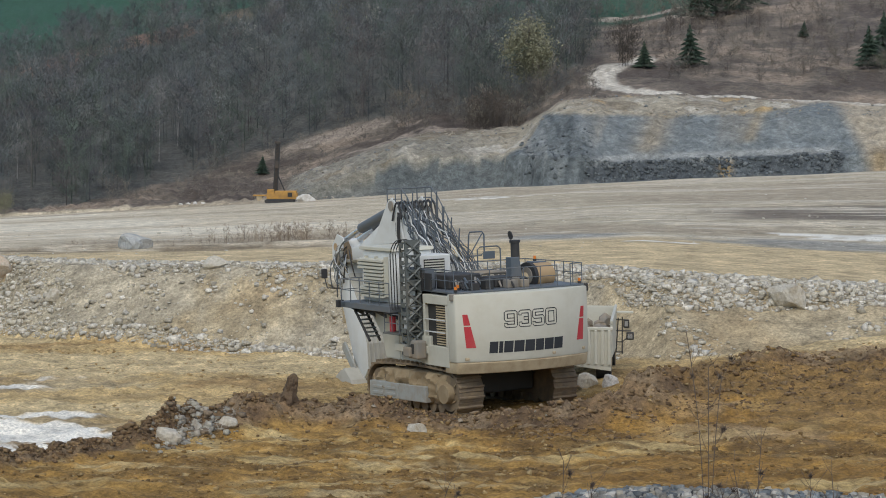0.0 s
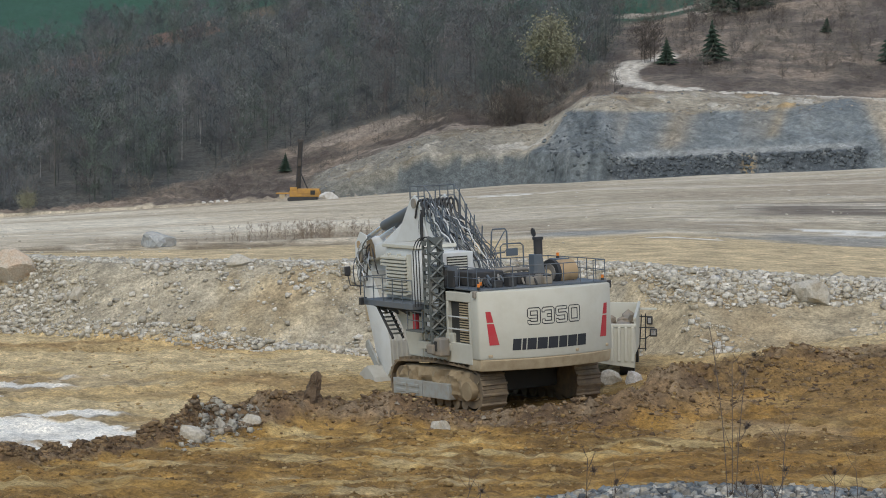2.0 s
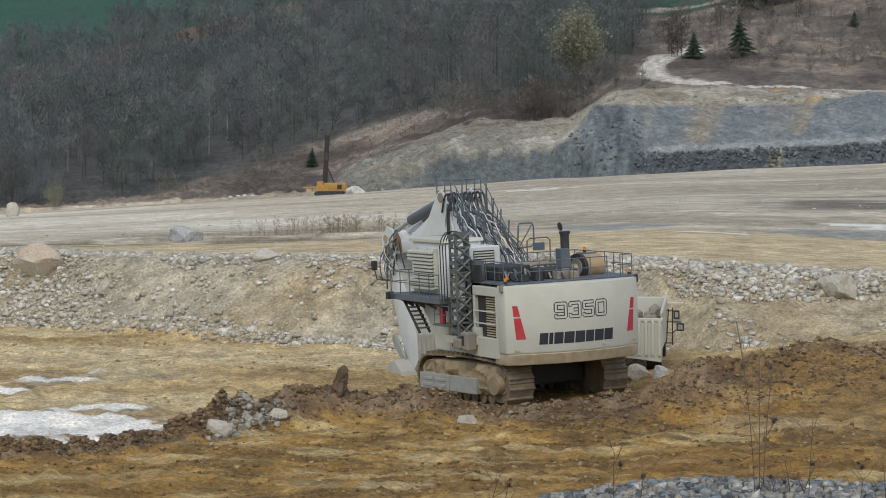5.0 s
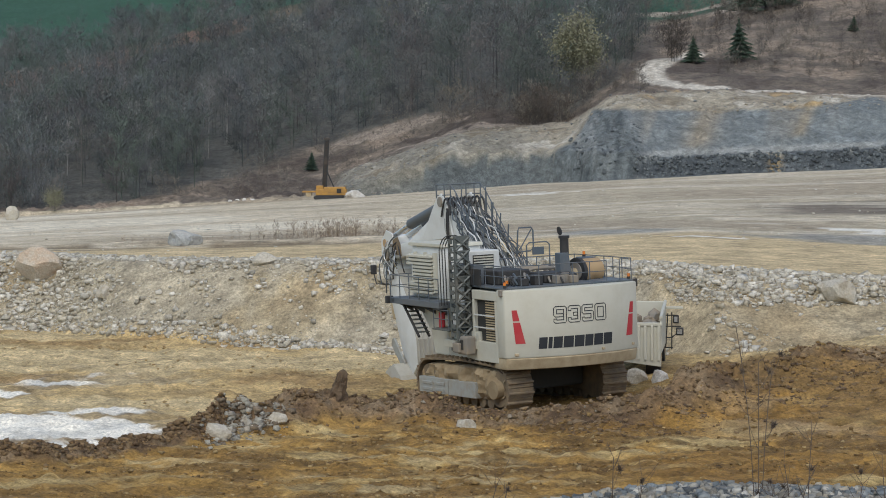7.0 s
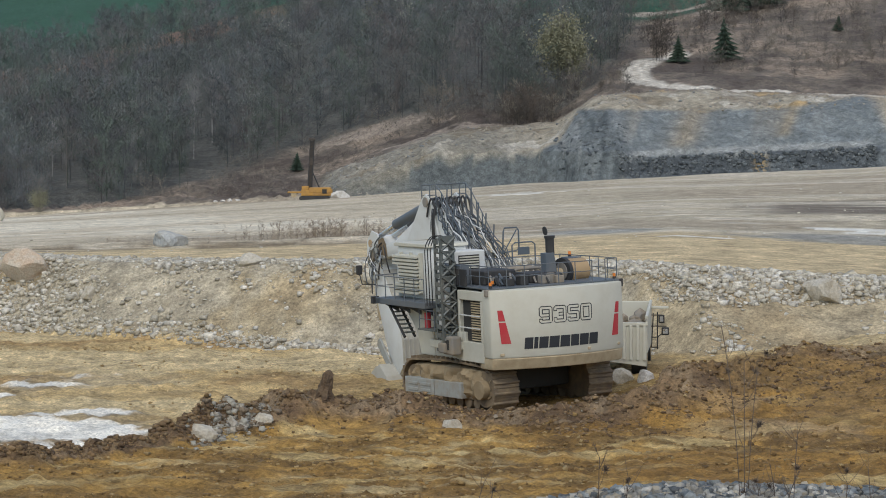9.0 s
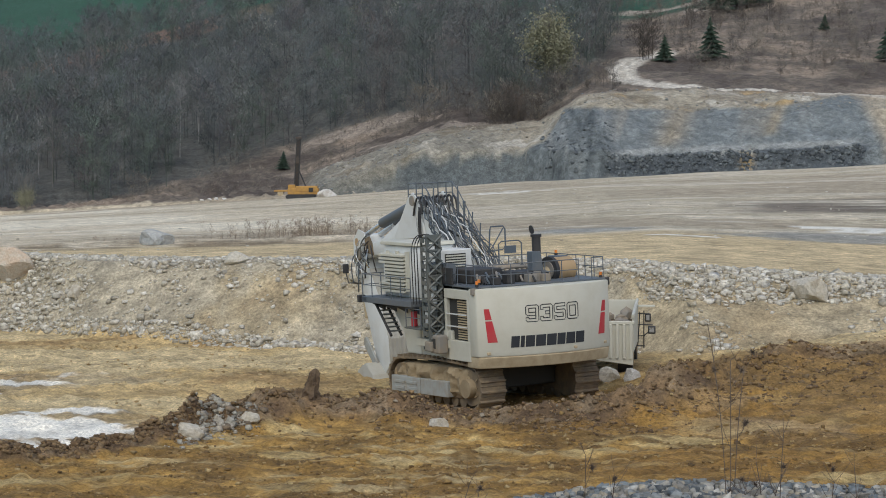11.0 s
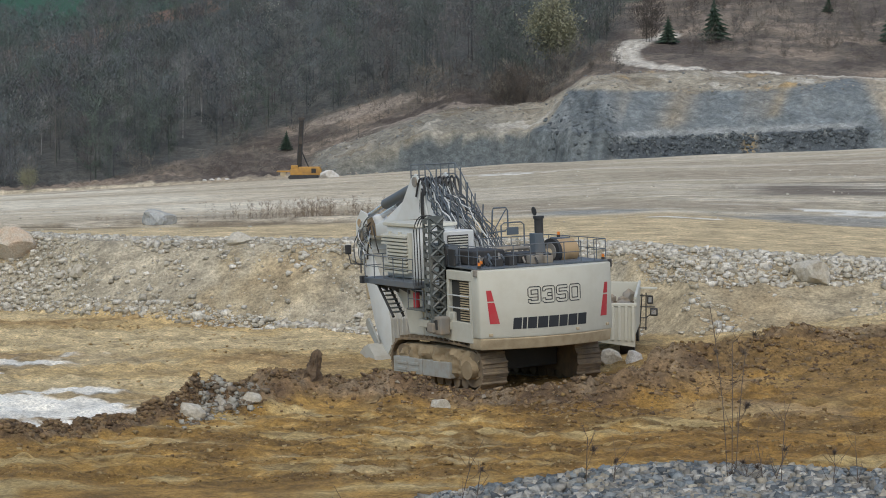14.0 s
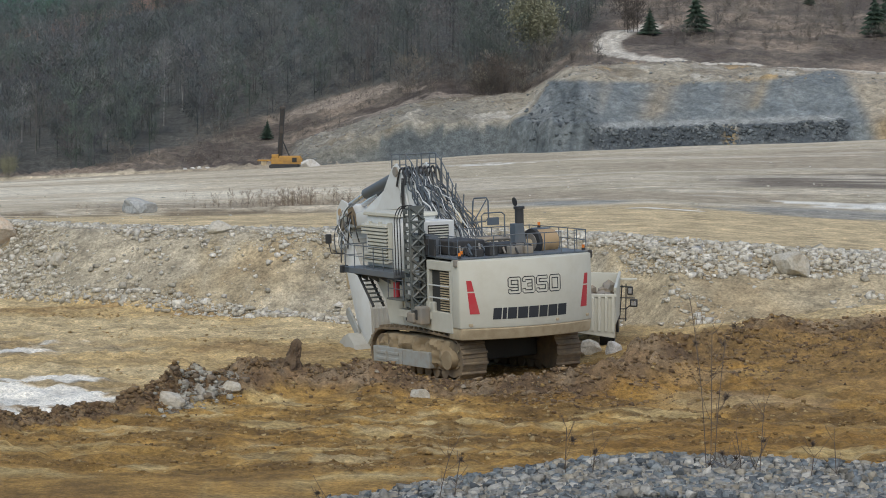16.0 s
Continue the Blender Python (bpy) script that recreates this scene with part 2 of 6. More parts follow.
def soil_colour(x, d, z):
    """Base colour and wetness of the bare ground, zone by zone."""
    u = x / np.maximum(d, 15)
    n = len(x)
    c = np.zeros((n, 3))

    def lay(mask, colour):
        c[:] = c + (np.array(colour) - c) * np.clip(mask, 0, 1)[:, None]

    wet = np.zeros(n)
    lay(np.ones(n), (0.375, 0.222, 0.06))
    streak = fbm(x * 0.7, d, 2.2, 6, 51)
    lay(ramp(streak, 0.03, 0.22), (0.48, 0.35, 0.15))
    lay(ramp(-streak, 0.06, 0.2) * line(u, (-0.1, 0.08), (0.55, 0.85)), (0.175, 0.1, 0.03))
    rut = fbm(x * 0.3, d, 0.9, 5, 74)
    pale_mud = fbm(x * 0.6, d, 5, 4, 81)
    lay(ramp(rut, 0.08, 0.2) * 0.7 * ramp(pale_mud, -0.08, 0.12), (0.5, 0.39, 0.2))
    lay(ramp(-rut, 0.05, 0.16) * line(u, (-0.1, 0.08), (0.5, 0.85)), (0.165, 0.094, 0.028))
    rich = ramp(u, 0.0, 0.08) * ramp(fbm(x * 0.4, d, 7, 4, 75), -0.15, 0.05)
    lay(rich * 0.6, (0.275, 0.148, 0.034))
    # pit floor beyond the heaps
    floor = ramp(d, 104, 112) * ramp(-u, 0.03, 0.07) + ramp(d, 118, 124)
    pale = fbm(x * 0.7, d, 6, 6, 52)
    lay(floor, (0.52, 0.38, 0.18))
    lay(floor * ramp(pale, 0.0, 0.2), (0.58, 0.455, 0.25))
    lay(floor * ramp(-pale, 0.1, 0.25) * 0.7, (0.37, 0.25, 0.11))
    # bank
    toe = toe_of_bank(u)
    grit = fbm(x, d, 5, 5, 54)
    bank = ramp(d, toe - 0.5, toe + 0.7)
    lay(bank, (0.425, 0.35, 0.225))
    lay(bank * ramp(grit, -0.04, 0.14) * (1 - 0.85 * ramp(u, 0.06, 0.08)), (0.42, 0.368, 0.268))
    lay(bank * ramp(-grit, 0.02, 0.16) * 0.8, (0.385, 0.3, 0.18))
    # haul road and plain
    road = ramp(d, toe + 8.5, toe + 10.5)
    lay(road, (0.58, 0.455, 0.265))
    rut = np.exp(-((d - toe - 9.6 - 0.8 * fbm(x, 0 * d, 9, 3, 75)) / 0.5) ** 2)
    lay(rut * 0.7, (0.2, 0.15, 0.075))
    plain = ramp(d, 170, 182)
    sweep = fbm(x * 0.4, d * 0.55, 22, 6, 55)
    lay(plain, (0.47, 0.405, 0.29))
    lay(plain * ramp(sweep, 0.02, 0.18), (0.56, 0.49, 0.37))
    lay(plain * ramp(-sweep, 0.05, 0.2), (0.4, 0.335, 0.24))
    lay(ramp(u, 0.085, 0.13) * ramp(d, 205, 225) * ramp(-d, -290, -250) * ramp(fbm(x * 0.35, d, 14, 5, 83), -0.1, 0.1), (0.2, 0.165, 0.125))
    lay(plain * ramp(fbm(x * 0.25, d, 9, 5, 84), 0.1, 0.25) * 0.7, (0.62, 0.55, 0.43))
    lay(plain * ramp(sweep, -0.2, 0.1) * ramp(-u, -0.02, 0.06) * 0.8, (0.6, 0.51, 0.37))
    lay(plain * ramp(sweep, 0.1, 0.25) * ramp(-u, -0.02, 0.06), (0.7, 0.63, 0.49))
    wheel = np.abs(np.sin((d + 0.12 * x + 9 * fbm(x, d, 60, 3, 76)) * 0.42))
    lay(plain * ramp(-wheel, -0.16, -0.04) * ramp(fbm(x, d, 30, 3, 77), -0.05, 0.15) * ramp(-d, -425, -400) * 0.6, (0.66, 0.6, 0.48))
    # dry grass and low earth line behind the haul road
    grassy = ramp(d, 168, 172) * ramp(-d, -184, -178) * ramp(-u, 0.035, 0.06)
    lay(grassy * ramp(fbm(x, d, 3, 4, 56), -0.2, 0.1), (0.25, 0.19, 0.115))
    # heaps of dug earth
    heap = np.exp(-((d - heap_line(u)) / (heap_width(u) * 1.15)) ** 2) * (d < 130)
    lumps = fbm(x, d, 1.3, 5, 57)
    lay(ramp(heap, 0.25, 0.6), (0.20, 0.13, 0.068))
    lay(ramp(heap, 0.3, 0.6) * ramp(lumps, 0.0, 0.16), (0.125, 0.08, 0.045))
    lay(ramp(heap, 0.3, 0.6) * ramp(-lumps, 0.06, 0.2) * 0.8, (0.27, 0.2, 0.125))
    # trodden ochre slope towards the right of the pit
    ochre = ramp(u, 0.06, 0.13) * ramp(d, 96, 106) * ramp(-d, -126, -118)
    lay(ochre * ramp(fbm(x * 0.4, d, 4, 5, 58), -0.1, 0.12), (0.27, 0.165, 0.058))
    lay(ochre * ramp(-fbm(x * 0.4, d, 4, 5, 58), 0.08, 0.2) * 0.8, (0.36, 0.26, 0.145))
    # milky puddles
    wob = fbm(x * 0.55, d * 1.3, 3.2, 5, 59)
    for cx, cd, rx, rd, lo in ((-19.4, 104.0, 5.2, 6.6, -0.12), (-21.5, 126.5, 6.5, 5.0, 0.5), (-24.5, 118.5, 4.2, 2.2, 0.2), (31, 188, 6.0, 5.0, 0.0), (42, 192, 8.0, 6.0, -0.1), (14.5, 168, 3.4, 2.2, 0.1), (5.5, 350, 6.0, 14.0, 0.25)):
        r = 1 - ((x - cx) / rx) ** 2 - ((d - cd) / rd) ** 2
        r = r - 4 * ramp(-(d - heap_line(u)), -2.5, -1.0) * (cd < 110)
        p = ramp(r * 0.5 + wob * 1.5 - lo, 0.0, 0.16)
        lay(ramp(r * 0.5 + wob * 1.5 - lo, -0.35, 0.0) * 0.5, (0.30, 0.235, 0.15))
        lay(p, (0.76, 0.715, 0.61))
        wet = np.maximum(wet, p)
    damp = np.maximum(ramp(1 - ((x - 29) / 15) ** 2 - ((d - 173) / 8) ** 2 + wob, 0.1, 0.7), ramp(1 - ((x - 9) / 6) ** 2 - ((d - 184) / 9) ** 2 + wob, 0.2, 0.8))
    lay(damp * (1 - wet) * 0.8, (0.27, 0.275, 0.26))
    # quarry face
    base, ledge, mid, top = quarry_face(x, d, u)
    v = d - base + 3.0 * fbm(x, d, 14, 4, 60)
    rock = fbm(x, z * 1.6, 4.5, 5, 61)
    up = z - far_edge(u)
    wobble = 1.3 * fbm(x, z, 8, 4, 66)
    quarry = ramp(v, -2.5, 0) * ramp(u, -0.066, -0.056)
    east = ramp(u, 0.056, 0.064)
    nose = ramp(u, 0.024, 0.034) * (1 - east)
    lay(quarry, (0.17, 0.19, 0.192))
    # recess with its shade put into the rock colour, and the broken nose beside it
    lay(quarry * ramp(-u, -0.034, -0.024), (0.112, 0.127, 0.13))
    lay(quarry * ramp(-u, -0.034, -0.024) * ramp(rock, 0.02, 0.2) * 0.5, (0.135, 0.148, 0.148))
    runnel = fbm(x, z * 0.22, 2.2, 5, 67)
    lay(quarry * nose, (0.135, 0.152, 0.155))
    lay(quarry * nose * ramp(runnel, 0.03, 0.18), (0.21, 0.225, 0.222))
    lay(quarry * nose * ramp(-runnel, 0.05, 0.2), (0.07, 0.082, 0.086))
    # smooth upper face with earth washed down over it
    lay(quarry * east * ramp(rock, 0.0, 0.25) * 0.6, (0.2, 0.221, 0.221))
    lay(quarry * east * ramp(-rock, 0.05, 0.25) * 0.6, (0.148, 0.167, 0.171))
    streak = fbm(x - 0.5 * z, 0 * d, 11, 4, 62)
    lay(quarry * east * ramp(up, 4.2, 7.0) * ramp(streak + 0.012 * up, 0.2, 0.4) * 0.5, (0.25, 0.225, 0.18))
    lay(quarry * np.exp(-((u - 0.08 - 0.0009 * (up - 4)) / 0.006) ** 2) * ramp(up, 3.8, 6) * 0.7, (0.3, 0.25, 0.175))
    lay(quarry * np.exp(-((u - 0.1215 - 0.0008 * (up - 6)) / 0.0028) ** 2) * ramp(up, 5.4, 7.0) * 0.65, (0.31, 0.25, 0.16))
    # broken dark cut along the foot
    cut = quarry * ramp(u, 0.054, 0.06) * ramp(-u, -0.164, -0.157) * ramp(-(up + 0.5 * fbm(x, d, 3, 3, 68)), -3.75, -3.35)
    chips = fbm(x * 1.3, z * 2.4, 1.6, 4, 69)
    lay(cut, (0.07, 0.081, 0.089))
    lay(cut * ramp(chips, 0.02, 0.16) * 0.5, (0.12, 0.135, 0.142))
    lay(quarry * east * ramp(-u, -0.16, -0.152) * ramp(up, 3.4, 3.7) * ramp(-up, -4.9, -4.3) * 0.85, (0.29, 0.3, 0.285))
    lay(cut * np.exp(-((u - 0.1125) / 0.0024) ** 2), (0.3, 0.225, 0.12))
    lay(ramp(u + 0.0012 * (up - 8), 0.158, 0.166) * ramp(v, -2, 0), (0.35, 0.305, 0.23))
    lay(np.exp(-((u - 0.174) / 0.0045) ** 2) * quarry * ramp(-up, -5, -3), (0.26, 0.2, 0.12))
    # earth and rubble above the rock
    rim = line(u, (-0.066, -0.05, -0.03, -0.02, 0.024, 0.032, 0.04, 0.056, 0.12, 0.14, 0.17, 0.25), (0.0, 0.2, 2.8, 5.6, 5.6, 7.0, 12.3, 11.6, 11.2, 12.2, 13.2, 13.0))
    over = quarry * ramp(up + wobble - rim, -0.35, 0.5)
    grit = fbm(x, d, 6, 5, 63)
    west = ramp(-u, -0.03, 0.0)
    lay(over, (0.335, 0.3, 0.23))
    lay(over * west, (0.235, 0.218, 0.175))
    lay(over * ramp(grit, 0.03, 0.2) * (1 - 0.55 * west), (0.44, 0.41, 0.345))
    lay(quarry * ramp(-u, 0.02, 0.034) * ramp(-up, -4, -1) * 0.8, (0.155, 0.155, 0.135))
    lay(over * ramp(-fbm(x, d, 11, 5, 64), 0.06, 0.2) * 0.8, (0.22, 0.185, 0.13))
    lay(over * ramp(fbm(x, d, 7, 4, 70), 0.12, 0.25) * east, (0.4, 0.29, 0.15))
    lay(quarry * np.exp(-((u - 0.067) / 0.006) ** 2) * ramp(v, 36, 42) * ramp(fbm(x, d, 5, 4, 72), -0.08, 0.08), (0.11, 0.095, 0.08))
    # overgrown hill
    scrub = fbm(x, d, 22, 5, 65) + 0.5 * fbm(x, d, 6, 4, 82)
    wild = ramp(v, 42, 50) * ramp(u, -0.2, 0.0) + ramp(-u, 0.058, 0.068) * ramp(v, 0, 6) + ramp(-u, -0.035, 0.0) * ramp(v, 34, 46)
    lay(wild, (0.15, 0.124, 0.098))
    lay(wild * ramp(scrub, 0.03, 0.22), (0.265, 0.21, 0.158))
    lay(wild * ramp(-u, -0.03, 0.0) * ramp(u, -0.075, -0.05) * ramp(fbm(x, d * 2, 14, 4, 73), -0.05, 0.12) * 0.8, (0.3, 0.25, 0.2))
    lay(wild * ramp(-scrub, 0.03, 0.2), (0.095, 0.076, 0.062))
    lay(ramp(v - forest_foot(u), -6, 6) * ramp(-u, -0.07, -0.045), (0.1, 0.1, 0.09))
    # fields above the wood
    field = ramp(d, 735, 750) * ramp(np.abs(u - 0.035), 0.0, 0.02) + ramp(d, 668, 678) * ramp(u, 0.02, 0.03) * ramp(-u, -0.108, -0.1)
    lay(field, (0.03, 0.085, 0.05))
    lay(ramp(d, 735, 750) * ramp(-d, -800, -785) * ramp(-u, 0.05, 0.1), (0.19, 0.115, 0.08))
    lay(near_way(x, d, ((22, 700), (42, 690), (62, 694)), 4) + near_way(x, d, ((60, 668), (68, 664), (74, 668)), 3), (0.36, 0.31, 0.25))
    # gravel track on the hill
    way = [(uu * dd, dd) for uu, dd in ((0.25, 494), (0.176, 494), (0.15, 496), (0.11, 498), (0.085, 501), (0.072, 507), (0.0645, 516), (0.0625, 530), (0.0655, 546), (0.0715, 560), (0.08, 572))]
    lay(near_way(x, d, way, 2.9), (0.47, 0.43, 0.36))
    lay(near_way(x, d, way, 1.5) * (1 - near_way(x, d, way, 0.6)), (0.6, 0.56, 0.48))
    # gravel berm before the camera
    lay(ramp(-d, -24, -21), (0.15, 0.155, 0.155))
    return c, wet


def heap_line(u):
    return line(u, (-0.25, -0.176, -0.118, -0.1, -0.06, 0.0, 0.05, 0.1, 0.13, 0.176, 0.25), (89, 91, 99, 104.5, 109, 107.5, 106, 112, 114, 114, 112))


def heap_width(u):
    return line(u, (-0.2, -0.12, -0.1, 0.0, 0.1, 0.2), (1.0, 1.4, 2.6, 2.2, 3.2, 3.5))


def forest_foot(u):
    return line(u, (-0.25, -0.15, -0.11, -0.07, -0.04, 0.0, 0.03, 0.05, 0.06), (8, 18, 46, 78, 80, 70, 60, 80, 130))


def ground_sheet():
    us = np.concatenate([[-60, -20, -6, -2, -1, -0.6, -0.4, -0.32, -0.28, -0.25], np.linspace(-0.225, 0.205, 410), [0.23, 0.26, 0.3, 0.4, 0.6, 1, 2, 6, 20, 60]])
    ds = np.concatenate([[-1500, -500, -150, -60, -20], np.linspace(-5, 16, 10), np.linspace(16.5, 23, 24), np.linspace(25, 78, 24), np.linspace(79, 170, 270),
                         np.linspace(171.5, 440, 110), np.linspace(441, 502, 100), np.linspace(503, 590, 60), np.linspace(594, 800, 50), np.linspace(815, 1500, 30), [1700, 2000, 2600, 4500]])
    dd, uu = np.meshgrid(ds, us, indexing="ij")
    xx = np.clip(uu * np.maximum(dd, 15), -4500, 4500)
    x, d = xx.ravel(), dd.ravel()
    z = height(x, d)
    soil, wet = soil_colour(x, d, z)
    rows, cols = len(ds), len(us)
    i = (np.arange(rows - 1)[:, None] * cols + np.arange(cols - 1)[None, :]).ravel()
    faces = np.stack([i, i + 1, i + cols + 1, i + cols], 1)
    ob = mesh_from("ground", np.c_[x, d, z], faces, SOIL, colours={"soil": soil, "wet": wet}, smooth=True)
    return tagged(ob, "ochre mud, beige gravel plain and worked quarry slopes", "ground", kind="structure")


ground_sheet()

# ------------------------------------------------------------------ stones


def stone_material():
    m, nt, bsdf = node_material("broken_stone")
    at = nt.nodes.new("ShaderNodeAttribute")
    at.attribute_name = "soil"
    c = mix_colour(nt, 1.0, at.outputs["Color"], remap(nt, noise_out(nt, 6, 6, 0.7), 0.3, 0.7, 0.7, 1.25), "MULTIPLY")
    nt.links.new(c, bsdf.inputs["Base Color"])
    bsdf.inputs["Roughness"].default_value = 0.9
    bump(nt, bsdf, noise_out(nt, 9, 7, 0.75), 0.09, 0.9)
    return m


STONE = stone_material()


def ball(divisions):
    bm = bmesh.new()
    bmesh.ops.create_icosphere(bm, subdivisions=divisions, radius=1)
    v = np.array([v.co[:] for v in bm.verts])
    f = np.array([[w.index for w in g.verts] for g in bm.faces])
    bm.free()
    return v, f


def cobble():
    """A chipped block of eight corners and two ridge points."""
    v = np.array([(sx, sy, sz) for sx in (-1, 1) for sy in (-1, 1) for sz in (-1, 1)], float) * 0.72
    f = np.array([(0, 1, 3), (0, 3, 2), (4, 6, 7), (4, 7, 5), (0, 4, 5), (0, 5, 1), (2, 3, 7), (2, 7, 6), (0, 2, 6), (0, 6, 4), (1, 5, 7), (1, 7, 3)])
    return v, f


BALLS = {1: cobble(), 2: ball(2)}


def stones(name, x, d, size, colours, seed, label, category, divisions=1, sink=0.4, flat=0.7, lift=None):
    """Many broken stones as one mesh; each has its own shape, turn and colour."""
    rng = np.random.default_rng(seed)
    bv, bf = BALLS[divisions]
    n, k = len(x), len(bv)
    p = np.repeat(bv[None], n, 0) * (rng.uniform(0.45, 1.3, (n, k, 3)) if divisions == 1 else rng.uniform(0.8, 1.2, (n, k, 1)))
    tip = rng.normal(0, 0.45, (n, 1, 3))
    p = p + np.cross(np.broadcast_to(tip, p.shape), p) * 0.6
    cut = rng.normal(size=(n, 7, 3))
    cut /= np.linalg.norm(cut, axis=2, keepdims=True)
    for j in range(7):
        q = np.einsum("nkc,nc->nk", p, cut[:, j])
        p -= np.maximum(q - (0.9 if divisions == 1 else 0.46), 0)[:, :, None] * cut[:, j][:, None]
    p *= rng.uniform(0.65, 1.2, (n, 1, 3)) * np.array([1, 1, flat])
    a = rng.uniform(0, 6.283, n)
    ca, sa = np.cos(a)[:, None], np.sin(a)[:, None]
    q = np.stack([p[..., 0] * ca - p[..., 1] * sa, p[..., 0] * sa + p[..., 1] * ca, p[..., 2]], -1) * (np.asarray(size) / 2)[:, None, None]
    z = height(x, d) if lift is None else lift
    q += np.stack([x, d, z + np.asarray(size) * (0.5 - sink) * flat], -1)[:, None]
    faces = (bf[None] + (np.arange(n) * k)[:, None, None]).reshape(-1, 3)
    pal = np.array(colours)[rng.integers(0, len(colours), n)] * rng.uniform(0.8, 1.2, (n, 1))
    ob = mesh_from(name, q.reshape(-1, 3), faces, STONE, colours={"soil": np.repeat(pal, k, 0)})
    return tagged(ob, label, category, kind="stuff" if n > 1 else "")


def sizes(rng, n, lo, hi, power=2.2):
    return lo * (hi / lo) ** (rng.random(n) ** power)


def all_stones():
    rng = np.random.default_rng(7)
    grey = ((0.43, 0.40, 0.35), (0.36, 0.33, 0.28), (0.48, 0.45, 0.4), (0.4, 0.33, 0.24), (0.3, 0.28, 0.25))
    clod = ((0.16, 0.1, 0.05), (0.215, 0.137, 0.064), (0.13, 0.083, 0.044), (0.27, 0.18, 0.09), (0.23, 0.16, 0.085))
    blue = ((0.23, 0.262, 0.274), (0.28, 0.312, 0.322), (0.35, 0.37, 0.362), (0.15, 0.166, 0.174), (0.44, 0.43, 0.39), (0.5, 0.445, 0.345), (0.62, 0.59, 0.52), (0.4, 0.382, 0.335), (0.31, 0.292, 0.25))
    bank = ((0.53, 0.49, 0.4), (0.6, 0.565, 0.485), (0.45, 0.4, 0.305), (0.66, 0.625, 0.55), (0.55, 0.51, 0.43), (0.4, 0.365, 0.29))
    # bank
    n = 40000
    u = rng.uniform(-0.22, 0.21, n)
    t = rng.random(n) * 1.5 - 0.08
    d = toe_of_bank(u) + t * 7
    x = u * d
    patch = fbm(x + 0.8 * d, d * 0.5, 6, 5, 54) + 0.2 * (t > 0.9) + 0.16 * (t < 0.12) + rng.normal(0, 0.06, n)
    band = np.where((t > 0.58) & (t < 1.2), 0.25, -0.12) + 0.6 * fbm(x, d, 4, 3, 78) + rng.normal(0, 0.06, n)
    keep = np.where(u > 0.07, band > 0.12, patch > -0.05)
    x, d = x[keep], d[keep]
    stones("bank_rubble", x, d, sizes(rng, len(x), 0.09, 0.6, 2.4), bank, 1, "pale limestone rubble lying on the earth bank", "rubble")
    # crest and foot of the bank
    n = 520
    u = np.concatenate([rng.uniform(0.075, 0.21, 260), rng.uniform(-0.2, -0.02, 190), rng.uniform(0.152, 0.2, 70)])
    d = toe_of_bank(u) + np.concatenate([rng.normal(5.6, 1.0, 260), np.abs(rng.normal(0.1, 0.9, 190)), rng.normal(1.4, 0.6, 70)])
    stones("bank_boulders", u * d, d, sizes(rng, n, 0.2, 0.8, 2.2), bank, 2, "pale broken blocks along the edge of the bank", "boulders", 1)
    # earth clods of the heap line
    n = 20000
    u = np.concatenate([rng.uniform(-0.22, 0.21, 15000), rng.uniform(-0.2, -0.1, 5000)])
    d = heap_line(u) + rng.normal(0, 0.7, n) * heap_width(u) * np.where(u < -0.115, 0.6, np.where(u > 0.03, 1.35, 1.0)) - 1.5 * (u > 0.03)
    stones("earth_clods", u * d, d, sizes(rng, n, 0.05, 0.36, 3.0), clod, 3, "dark brown clods of freshly dug earth", "earth clods", 1, 0.5)
    n = 1000
    u = rng.normal(-0.099, 0.007, n)
    d = heap_line(u) + rng.normal(-2.0, 0.9, n)
    stones("heap_rubble", u * d, d, sizes(rng, n, 0.09, 0.5, 2.6), ((0.36, 0.34, 0.28), (0.3, 0.27, 0.21), (0.22, 0.17, 0.115), (0.42, 0.4, 0.34), (0.4, 0.36, 0.29)), 4, "grey rubble on the heap of dug earth", "rubble", 1)
    n = 150
    u = rng.uniform(-0.06, 0.055, n)
    d = heap_line(u) + rng.normal(-0.6, 1.0, n)
    stones("heap_clods", u * d, d, sizes(rng, n, 0.1, 0.6, 2.6), ((0.19, 0.135, 0.08), (0.24, 0.175, 0.105), (0.15, 0.105, 0.06), (0.29, 0.245, 0.18)), 20, "large brown clods heaped before the tracks", "earth clods", 2)
    # loose lumps on the trodden mud
    n = 26000
    d = rng.uniform(80, 116, n)
    u = rng.uniform(-0.2, 0.2, n)
    churned = -fbm(u * d * 0.3, d, 0.9, 5, 74) - 0.6 * fbm(u * d * 0.7, d, 2.2, 6, 51) + 0.05 * (u > 0.05) * (d > 95)
    keep = (churned > 0.05) & ((u > -0.11) | (d < heap_line(u)))
    u, d = u[keep], d[keep]
    n = len(u)
    stones("mud_lumps", u * d, d, sizes(rng, n, 0.04, 0.3, 2.8), ((0.26, 0.16, 0.056), (0.2, 0.12, 0.04), (0.33, 0.215, 0.08), (0.16, 0.096, 0.034), (0.4, 0.29, 0.135)), 5, "ochre and brown mud lumps churned up on the trodden ground", "mud lumps", 1, 0.45)
    n = 9000
    d = rng.uniform(112, 150, n)
    u = rng.uniform(-0.21, 0.2, n)
    keep = (d < toe_of_bank(u)) & ((u > -0.14) | (d > 131)) & (fbm(u * d * 0.4, d, 3, 4, 80) > 0.0)
    stones("floor_lumps", (u * d)[keep], d[keep], sizes(rng, n, 0.04, 0.25, 3.0)[keep], ((0.4, 0.28, 0.13), (0.5, 0.37, 0.19), (0.34, 0.23, 0.1), (0.56, 0.43, 0.24)), 6, "small lumps scattered over the pit floor", "mud lumps", 1, 0.35)
    # gravel berm
    n = 25000
    d = rng.uniform(17.0, 20.0, n)
